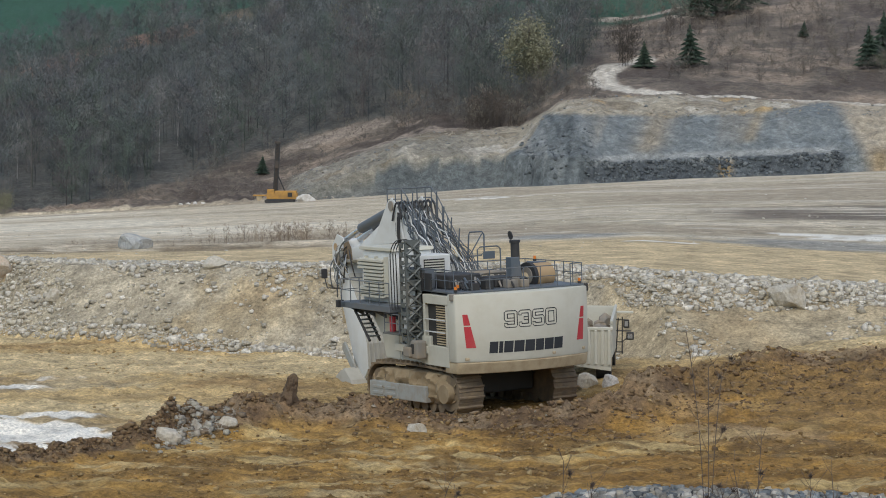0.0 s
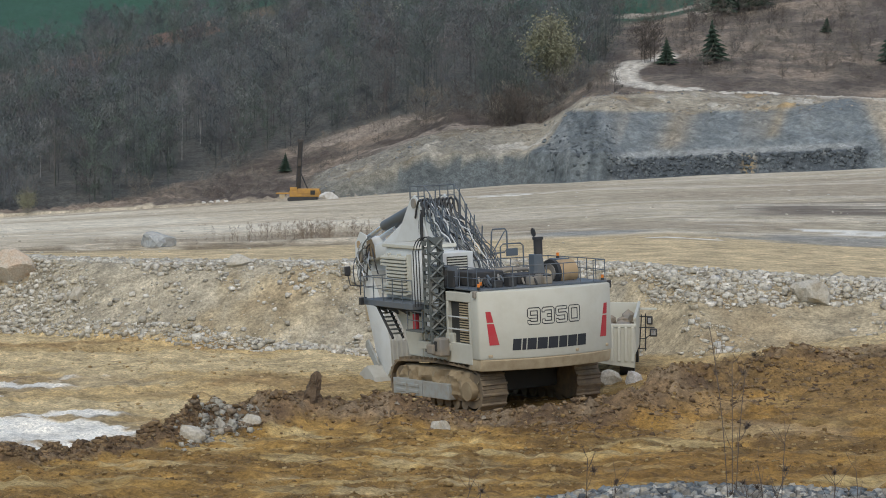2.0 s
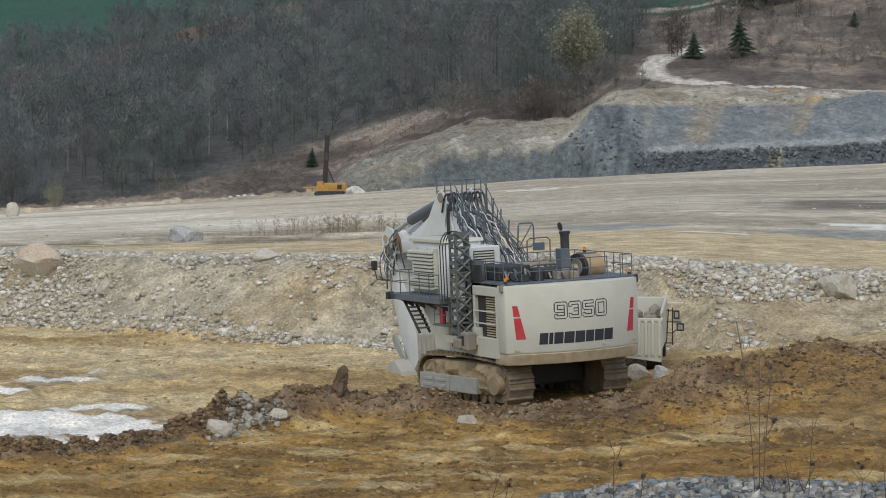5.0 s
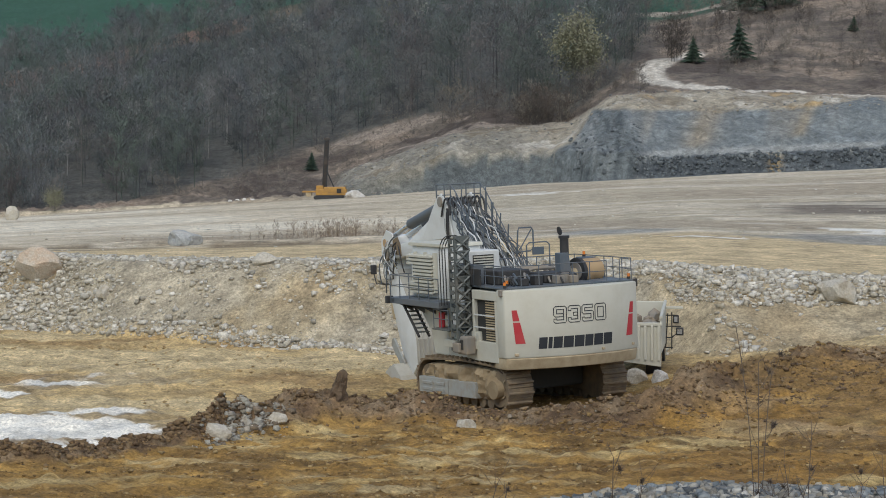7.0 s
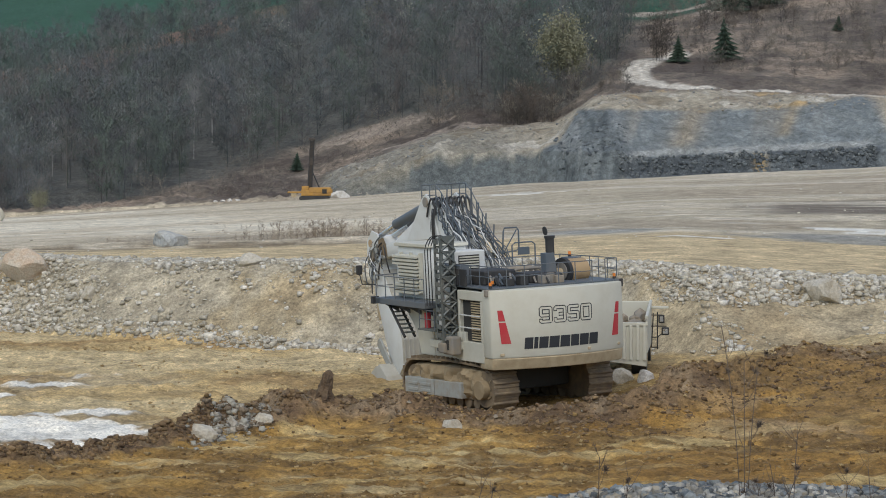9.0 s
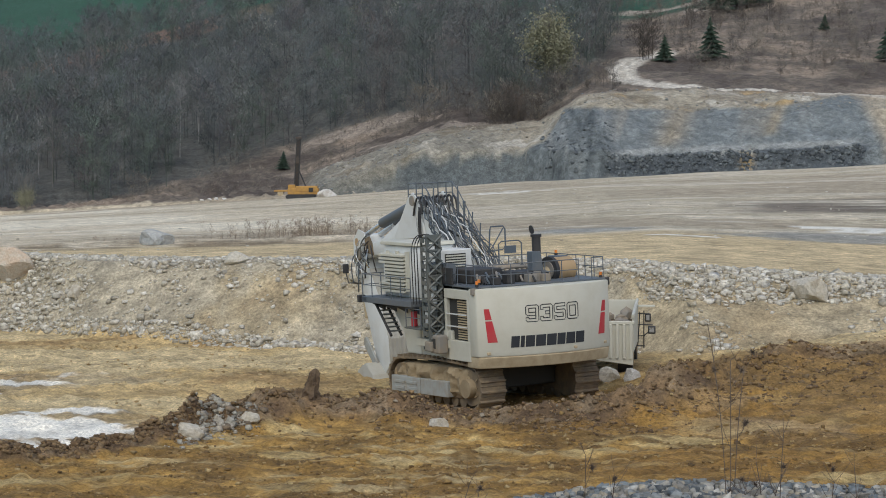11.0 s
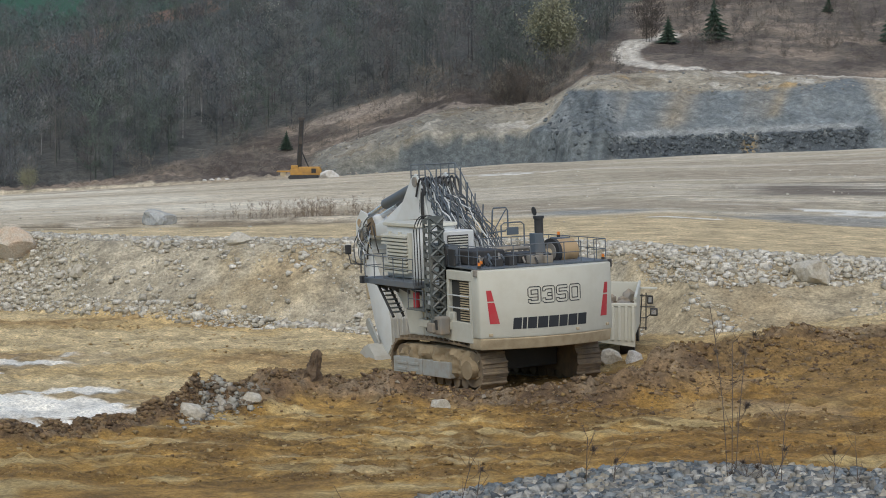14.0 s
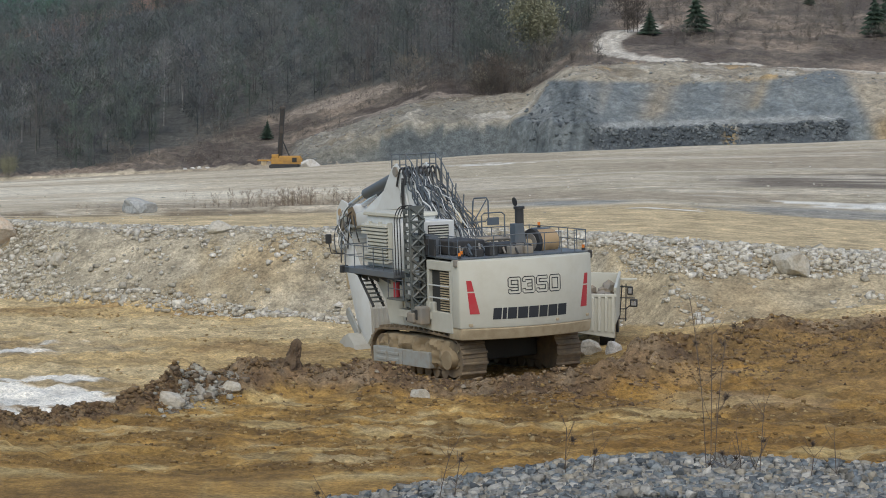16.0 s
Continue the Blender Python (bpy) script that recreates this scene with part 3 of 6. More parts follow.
    u = rng.uniform(-0.1, 0.2, n)
    stones("gravel", u * d, d, sizes(rng, n, 0.014, 0.11, 2.0), blue, 8, "blue-grey and cream crushed stone on the berm", "gravel", 1, 0.2, 0.85)
    # plain
    n = 900
    d = rng.uniform(160, 440, n)
    u = rng.uniform(-0.21, 0.2, n)
    stones("plain_stones", u * d, d, sizes(rng, n, 0.08, 0.35, 3.0), bank, 9, "scattered stones on the gravel plain", "stones", 1)
    # broken blocks in the dark cut and on the nose of the face
    n = 1500
    u = np.concatenate([rng.uniform(0.056, 0.16, 1200), rng.uniform(0.032, 0.06, 300)])
    d = 446.0 + 0 * u
    d = quarry_face(u * d, d, u)[0] + np.concatenate([rng.uniform(0.1, 1.9, 1200), rng.uniform(0.5, 16, 300)])
    x = u * 446.0
    stones("cut_blocks", x, d, sizes(rng, n, 0.25, 1.3, 1.8), ((0.085, 0.098, 0.106), (0.105, 0.121, 0.128), (0.07, 0.081, 0.089), (0.14, 0.157, 0.163)), 19, "dark blue-grey broken rock in the face", "rock", 1, 0.68, 0.8)
    # far slopes
    n = 3600
    u = rng.uniform(-0.062, 0.21, n)
    d = 446 + rng.uniform(2, 48, n)
    far = (d > 470) | (u < -0.02)
    stones("far_rubble", (u * d)[far], d[far], sizes(rng, n, 0.2, 0.8, 3.0)[far], ((0.34, 0.3, 0.23), (0.3, 0.27, 0.22)) + ((0.2, 0.21, 0.21),), 10, "rubble on the far quarry slope", "rubble", 1)


all_stones()

# ------------------------------------------------------------------ woods


def leafless(name, base_colour, rough=0.95):
    m, nt, bsdf = node_material(name)
    at = nt.nodes.new("ShaderNodeAttribute")
    at.attribute_name = "soil"
    c = mix_colour(nt, 1.0, at.outputs["Color"], base_colour, "MULTIPLY")
    c = mix_colour(nt, 1.0, c, remap(nt, noise_out(nt, 0.25, 5), 0.3, 0.7, 0.75, 1.25), "MULTIPLY")
    nt.links.new(c, bsdf.inputs["Base Color"])
    bsdf.inputs["Roughness"].default_value = rough
    bsdf.inputs["Specular IOR Level"].default_value = 0.1
    return m


TWIG = leafless("bark_and_twigs", (1, 1, 1))


def slivers(start, way, width, rng, outward=None):
    """Tapered slivers, one triangle each, lying flat against the outward direction if one is given."""
    side = np.cross(way, rng.normal(size=way.shape) if outward is None else outward + 0.35 * rng.normal(size=way.shape))
    side /= np.linalg.norm(side, axis=1, keepdims=True) + 1e-9
    side *= np.asarray(width)[:, None] / 2
    v = np.stack([start - side, start + side, start + way], 1)
    return v.reshape(-1, 3)


def bare_crown(rng, tall, spread, limbs, twigs, thick=0.075, low=0.25, twig=(0.05, 0.13)):
    """Trunk and limbs, then the twigs, as loose triangles: unit colour factor with each."""
    t = np.sort(rng.uniform(low, 0.95, limbs))
    foot = np.c_[rng.normal(0, 0.012 * tall, limbs), rng.normal(0, 0.012 * tall, limbs), t * tall]
    a = rng.uniform(0, 6.283, limbs)
    reach = spread * np.sqrt(np.maximum(0.12, 1 - ((t - 0.5) / 0.62) ** 2)) * rng.uniform(0.6, 1.1, limbs)
    way = np.c_[np.cos(a) * reach, np.sin(a) * reach, reach * rng.uniform(0.5, 1.3, limbs)]
    limb = slivers(foot, way, np.full(limbs, tall * 0.0045), rng)
    w = tall * 0.009
    up = np.array([[0, 0, 0]] * 3, float)
    trunk = slivers(up, np.array([[0, 0, tall]] * 3) + rng.normal(0, 0.02 * tall, (3, 3)) * [1, 1, 0], np.full(3, w), rng)
    i = rng.integers(0, limbs, twigs)
    s = rng.uniform(0.25, 1.0, twigs)
    p = foot[i] + way[i] * s[:, None] + rng.normal(0, 0.1 * spread, (twigs, 3))
    out = way[i] / (np.linalg.norm(way[i], axis=1, keepdims=True) + 1e-6) * 0.6 + rng.normal(0, 0.55, (twigs, 3)) + [0, 0, 0.45]
    out *= (tall * rng.uniform(twig[0], twig[1], twigs))[:, None]
    away = p - [0, 0, 0.5 * tall]
    away /= np.linalg.norm(away, axis=1, keepdims=True) + 1e-6
    sprays = slivers(p, out, thick * rng.uniform(0.6, 1.4, twigs), rng, away)
    v = np.concatenate([trunk, limb, sprays])
    f = np.concatenate([np.full(len(trunk) + len(limb), 0.8), np.full(len(sprays), 1.0)])
    return v, f


def wood(name, x, d, tall, kinds, pal, seed, label, category, vary=0.25):
    """A stand of leafless trees or bushes in one mesh."""
    rng = np.random.default_rng(seed)
    z = height(x, d) - 0.2
    vs, cs = [], []
    for i in range(len(x)):
        v, f = kinds[rng.integers(0, len(kinds))]
        a = rng.uniform(0, 6.283)
        ca, sa = math.cos(a), math.sin(a)
        w = rng.uniform(0.8, 1.2) * tall[i]
        q = np.c_[(v[:, 0] * ca - v[:, 1] * sa) * w, (v[:, 0] * sa + v[:, 1] * ca) * w, v[:, 2] * tall[i]] + [x[i], d[i], z[i]]
        vs.append(q)
        c = np.array(pal[rng.integers(0, len(pal))]) * rng.uniform(1 - vary, 1 + vary)
        cs.append(f[:, None] * c)
    v, c = np.concatenate(vs), np.concatenate(cs)
    ob = mesh_from(name, v, np.arange(len(v)).reshape(-1, 3), TWIG, colours={"soil": c})
    return tagged(ob, label, category, kind="stuff")


def all_woods():
    rng = np.random.default_rng(11)
    kinds = [bare_crown(rng, 1.0, rng.uniform(0.27, 0.38), 14, 900, 0.0075, 0.4, (0.015, 0.036)) for _ in range(12)]
    front = [bare_crown(rng, 1.0, rng.uniform(0.27, 0.38), 16, 1050, 0.0075, 0.06, (0.015, 0.036)) for _ in range(8)]
    n = 2000
    u = rng.uniform(-0.225, 0.062, n)
    v = rng.uniform(8, 300, n) ** 1.0
    d = 452 + v
    glade = (np.abs(u + 0.1124) < 0.003) & (v < 84) | (np.abs(u + 0.105) < 0.003) & (v < 98) | (np.abs(u + 0.169) < 0.004) & (v < 76)
    keep = (v > forest_foot(u)) & (rng.random(n) < 0.62 + 0.3 * (v < 120)) & ~glade
    x, d = (u * d)[keep], d[keep]
    tall = rng.uniform(9.5, 17, len(x))
    pal = ((0.125, 0.14, 0.14), (0.107, 0.123, 0.122), (0.16, 0.168, 0.16), (0.148, 0.136, 0.132), (0.104, 0.128, 0.107), (0.13, 0.134, 0.142), (0.113, 0.13, 0.118))
    edge = d - 452 < forest_foot(x / d) + 30
    wood("woodland", x[~edge], d[~edge], tall[~edge], kinds, pal, 12, "leafless grey-brown broadleaf wood on the hillside", "woodland", 0.3)
    wood("woodland_edge", x[edge], d[edge], tall[edge], front, pal, 15, "leafless trees and saplings along the foot of the wood", "woodland", 0.3)
    bush = [bare_crown(rng, 1.0, rng.uniform(0.45, 0.7), 12, 150, 0.026, 0.0, (0.03, 0.09)) for _ in range(8)]
    n = 5400
    u = rng.uniform(-0.22, 0.21, n)
    d = 455 + rng.uniform(8, 290, n)
    vv = d - 452
    right = (u > 0.05) & (vv > 62)
    left = (u <= 0.05) & (vv < forest_foot(u) + 5) & (vv > np.interp(u, (-0.22, -0.07, -0.03, 0.05), (4, 6, 44, 46)))
    ways = near_way(u * d, d, [(uu * dd, dd) for uu, dd in ((0.25, 494), (0.11, 498), (0.0645, 516), (0.0625, 530), (0.08, 572))], 7) < 0.1
    keep = (right | left) & ways & (fbm(u * d, d, 26, 4, 71) > -0.12)
    x, d = (u * d)[keep], d[keep]
    pal = ((0.17, 0.15, 0.13), (0.145, 0.13, 0.116), (0.19, 0.168, 0.142), (0.23, 0.205, 0.17), (0.125, 0.115, 0.105))
    wood("hillside_scrub", x, d, 0.8 + 3.6 * rng.random(len(x)) ** 2.5, bush, pal, 13, "reddish-brown leafless scrub on the slopes", "scrub")
    n = 150
    u = np.concatenate([rng.uniform(0.07, 0.21, 110), rng.uniform(-0.02, 0.06, 40)])
    d = np.concatenate([rng.uniform(530, 690, 110), rng.uniform(492, 520, 40)])
    tall = np.concatenate([rng.uniform(2.5, 6.0, 110), rng.uniform(3.0, 6.5, 40)])
    keep = near_way(u * d, d, [(0.0645 * 516, 516), (0.0625 * 530, 530), (0.08 * 572, 572)], 8) < 0.1
    shrub = [bare_crown(rng, 1.0, rng.uniform(0.4, 0.6), 16, 420, 0.014, 0.0) for _ in range(6)]
    dusky = ((0.1, 0.087, 0.075), (0.12, 0.1, 0.085), (0.085, 0.078, 0.07), (0.14, 0.115, 0.092))
    wood("tall_shrubs", (u * d)[keep], d[keep], tall[keep], shrub, pal, 14, "tall grey-brown leafless shrubs on the slopes", "shrubs")
    n = 214
    u = np.concatenate([rng.normal(0.019, 0.008, 44), rng.normal(0.0725, 0.002, 8), rng.uniform(0.088, 0.13, 12), rng.uniform(0.08, 0.205, 150)])
    d = np.concatenate([rng.uniform(494, 514, 44), rng.uniform(552, 562, 8), rng.uniform(590, 640, 12), rng.uniform(512, 690, 150)])
    thicket = [bare_crown(rng, 1.0, rng.uniform(0.38, 0.55), 22, 560, 0.014, 0.0, (0.02, 0.06)) for _ in range(6)]
    wood("thicket", u * d, d, np.concatenate([rng.uniform(3.5, 7.5, 44), rng.uniform(7, 10, 8), rng.uniform(5, 9, 12), rng.uniform(1.2, 4.2, 150)]), thicket, dusky, 16, "dark brown leafless thicket on the slope", "shrubs")


all_woods()

# ------------------------------------------------------------------ paints and shape tools
WHITE = worn("cream_white_paint", (0.515, 0.503, 0.425), (0.33, 0.285, 0.19), 0.28, 0.5)
LIGHT = worn("grey_white_paint", (0.6, 0.615, 0.6), (0.42, 0.38, 0.3), 0.35, 0.45)
DECAL = worn("black_decal_film", (0.014, 0.017, 0.022), (0.1, 0.09, 0.07), 0.12, 0.45)
MUDCAKE = worn("dried_mud_cake", (0.27, 0.2, 0.115), (0.4, 0.32, 0.2), 0.9, 0.95, 0.0, 1.8, 0.04)
SLATE = worn("slate_grey_paint", (0.085, 0.105, 0.125), (0.24, 0.21, 0.17), 0.45, 0.5)
STEEL = worn("grey_green_steel", (0.1, 0.114, 0.11), (0.26, 0.22, 0.16), 0.5, 0.55, 0.2)
BLACK = worn("black_rubber_and_iron", (0.025, 0.026, 0.028), (0.13, 0.11, 0.085), 0.4, 0.6)
MUDDY = worn("mud_caked_steel", (0.16, 0.122, 0.08), (0.31, 0.225, 0.125), 0.85, 0.85, 0.0, 2.5, 0.02)
PLATE = worn("worn_grey_plate", (0.22, 0.205, 0.18), (0.33, 0.25, 0.15), 0.9, 0.7)
SCUFFED = worn("scuffed_light_steel", (0.34, 0.35, 0.33), (0.3, 0.24, 0.16), 0.8, 0.6, 0.2, 2.2)
DUSTY = worn("pale_stone_dust", (0.44, 0.425, 0.375), (0.3, 0.26, 0.19), 0.6, 0.9, 0.0, 1.4)
EARTHY = worn("soil_stained_paint", (0.43, 0.35, 0.225), (0.23, 0.16, 0.085), 0.8, 0.75, 0.0, 1.6)
CHROME = worn("bright_cylinder_rod", (0.6, 0.6, 0.6), (0.3, 0.28, 0.25), 0.3, 0.25, 0.9)
RED = worn("red_marking", (0.42, 0.025, 0.035), (0.4, 0.3, 0.22), 0.2, 0.5)
AMBER = worn("amber_beacon", (0.75, 0.22, 0.03), (0.3, 0.2, 0.1), 0.2, 0.3)
TAN = worn("heat_browned_drum", (0.43, 0.30, 0.16), (0.14, 0.09, 0.06), 0.6, 0.6, 0.2)
# near-black for iron parts; also puts shade into openings and under the machine
DARK = worn("dark_iron_and_shade", (0.03, 0.03, 0.027), (0.08, 0.065, 0.05), 0.4, 0.85)
YELLOW = worn("yellow_machine_paint", (0.42, 0.225, 0.045), (0.22, 0.14, 0.07), 0.9, 0.6)
MUDDARK = worn("rusty_dark_steel", (0.05, 0.042, 0.036), (0.12, 0.085, 0.06), 0.6, 0.7)
GLASS = worn("dark_window_glass", (0.03, 0.035, 0.04), (0.2, 0.18, 0.15), 0.2, 0.08)


def part(name, bm, material, parent, label="", smooth=False):
    """Links a bmesh as one mesh object under a thing or under a part."""
    me = bpy.data.meshes.new(name)
    bmesh.ops.recalc_face_normals(bm, faces=bm.faces)
    bm.to_mesh(me)
    bm.free()
    me.materials.append(material)
    if smooth:
        for p in me.polygons:
            p.use_smooth = True
        me.set_sharp_from_angle(angle=radians(35))
    ob = new(name, me)
    ob.parent = parent
    return tagged(ob, label)


def thing(name, m, label, category, group=""):
    ob = new(name)
    ob.empty_display_size = 0.5
    ob.matrix_world = m
    return tagged(ob, label, category, group)


def box(bm, lo, hi, edge=0.0, m=None):
    geo = bmesh.ops.create_cube(bm, size=1)["verts"]
    for v in geo:
        v.co = Vector([lo[k] + (hi[k] - lo[k]) * (v.co[k] + 0.5) for k in range(3)])
    if edge:
        edges = list({e for v in geo for e in v.link_edges})
        geo = bmesh.ops.bevel(bm, geom=edges, offset=edge, segments=2, affect="EDGES", profile=0.5)["verts"]
    if m is not None:
        bmesh.ops.transform(bm, matrix=m, verts=list({v for v in geo} | {v for v in geo}))
    return bm


def slab(bm, outline, lo, hi, axis="x", edge=0.0):
    """A plate: an outline of two coordinates, drawn out from lo to hi along an axis."""
    def put(a, b, w):
        return {"x": (w, a, b), "y": (a, w, b), "z": (a, b, w)}[axis]
    one = [bm.verts.new(put(a, b, lo)) for a, b in outline]
    two = [bm.verts.new(put(a, b, hi)) for a, b in outline]
    n = len(outline)
    faces = [bm.faces.new(one), bm.faces.new(two[::-1])]
    for i in range(n):
        faces.append(bm.faces.new((one[i], one[(i + 1) % n], two[(i + 1) % n], two[i])))
    if edge:
        bmesh.ops.recalc_face_normals(bm, faces=faces)
        edges = list({e for f in faces for e in f.edges})
        bmesh.ops.bevel(bm, geom=edges, offset=edge, segments=2, affect="EDGES", profile=0.5)
    return bm


def rod(bm, a, b, r, sides=10, r2=None):
    a, b = Vector(a), Vector(b)
    q = (b - a).to_track_quat("Z", "Y").to_matrix().to_4x4()
    m = Matrix.Translation((a + b) / 2) @ q
    bmesh.ops.create_cone(bm, cap_ends=True, segments=sides, radius1=r, radius2=r if r2 is None else r2, depth=(b - a).length, matrix=m)
    return bm


def pipe(bm, points, r, sides=6):
    """A bent tube through the points."""
    pts = [Vector(p) for p in points]
    rings = []
    for i, p in enumerate(pts):
        t = (pts[min(i + 1, len(pts) - 1)] - pts[max(i - 1, 0)]).normalized()
        side = t.orthogonal().normalized() if abs(t.z) > 0.95 else t.cross(Vector((0, 0, 1))).normalized()
        up = side.cross(t)
        rings.append([bm.verts.new(p + r * (math.cos(6.2832 * k / sides) * side + math.sin(6.2832 * k / sides) * up)) for k in range(sides)])
    for one, two in zip(rings[:-1], rings[1:]):
        for k in range(sides):
            bm.faces.new((one[k], one[(k + 1) % sides], two[(k + 1) % sides], two[k]))
    bm.faces.new(rings[0][::-1])
    bm.faces.new(rings[-1])
    return bm


def curve_points(a, b, c, n=8):
    """A bow from a to c, drawn towards b."""
    a, b, c = Vector(a), Vector(b), Vector(c)
    return [(1 - t) ** 2 * a + 2 * t * (1 - t) * b + t * t * c for t in [i / n for i in range(n + 1)]]


def railing(parent, points, m, tall=1.05, step=1.2, r=0.026, material=None, label=""):
    """A guard rail over a line of foot points: top rail, middle rail and each post."""
    points = [m @ Vector(p) for p in points]
    top = [Vector(p) + Vector((0, 0, tall)) for p in points]
    midway = [Vector(p) + Vector((0, 0, tall * 0.52)) for p in points]
    rail = part("guard_rail", pipe(bmesh.new(), top, r), material or SLATE, parent, label)
    part("middle_rail", pipe(bmesh.new(), midway, r * 0.8), material or SLATE, rail)
    for a, b in zip(points[:-1], points[1:]):
        a, b = Vector(a), Vector(b)
        n = max(1, round((b - a).length / step))
        for i in range(n + (b == Vector(points[-1]))):
            p = a.lerp(b, i / n)
            part("rail_post", rod(bmesh.new(), p, p + Vector((0, 0, tall)), r, 6), material or SLATE, rail)
    return rail


# ------------------------------------------------------------------ mining excavator
def rear_of(x):
    """Line of the rounded rear of the counterweight."""
    return -5.35 + 0.85 * (x / 3.35) ** 2


def bent(bm):
    for v in bm.verts:
        v.co.y += rear_of(v.co.x)
    return bm


def outlined_stroke(bm, points, half, r, put, closed=False, cut=0.055):
    """The outline of a broad stroke with cut corners, as a thin tube."""
    pts = [Vector(p) for p in points]
    if closed:
        pts = pts[:-1]
    n = len(pts)
    way = []
    for i, p in enumerate(pts):
        if not closed and i in (0, n - 1):
            way.append(p)
            continue
        a, b = (pts[i - 1] - p).normalized(), (pts[(i + 1) % n] - p).normalized()
        way += [p + a * cut, p + b * cut]
    m = len(way)

    def side(sign):
        out = []
        for i, p in enumerate(way):
            a = way[i - 1] if closed or i else p
            b = way[(i + 1) % m] if closed or i < m - 1 else p
            t1, t2 = (p - a), (b - p)
            t1 = t1.normalized() if t1.length else t2.normalized()
            t2 = t2.normalized() if t2.length else t1
            normal = Vector((-(t1 + t2).y, (t1 + t2).x)).normalized()
            reach = half / max(0.5, normal.dot(Vector((-t1.y, t1.x))))
            out.append(p + normal * sign * reach)
        return out
    one, two = side(1), side(-1)
    for ring in ([one + [one[0]], two + [two[0]]] if closed else [one + two[::-1] + [one[0]]]):
        pipe(bm, [put(p) for p in ring], r, 5)


def lettering(text, width, tall, x, z):
    """Outlined square figures that follow the rounded rear."""
    w = 0.74
    strokes = {
        "9": ([(0, 0.2), (0, 0), (w, 0), (w, 1), (0, 1), (0, 0.46), (w - 0.11, 0.46)],),
        "3": ([(0, 0.76), (0, 1), (w, 1), (w, 0), (0, 0), (0, 0.24)], [(0.28, 0.5), (w - 0.11, 0.5)]),
        "5": ([(w + 0.06, 1), (0, 1), (0, 0.54), (w, 0.54), (w, 0), (0, 0), (0, 0.2)],),
        "0": ([(0, 0), (w, 0), (w, 1), (0, 1), (0, 0)],),
    }
    bm = bmesh.new()
    step = w + 0.36
    f = width / (step * len(text) - 0.14)
    for k, c in enumerate(text):
        def put(p, k=k):
            return Vector((x - width / 2 + (k * step + 0.11 + p.x) * f, 0.0, z + (p.y - 0.5) * tall * 0.82))
        for line_points in strokes[c]:
            outlined_stroke(bm, line_points, 0.115, 0.023, put, line_points[0] == line_points[-1])
    for v in bm.verts:
        v.co.y *= 0.6
    return bent(bm)


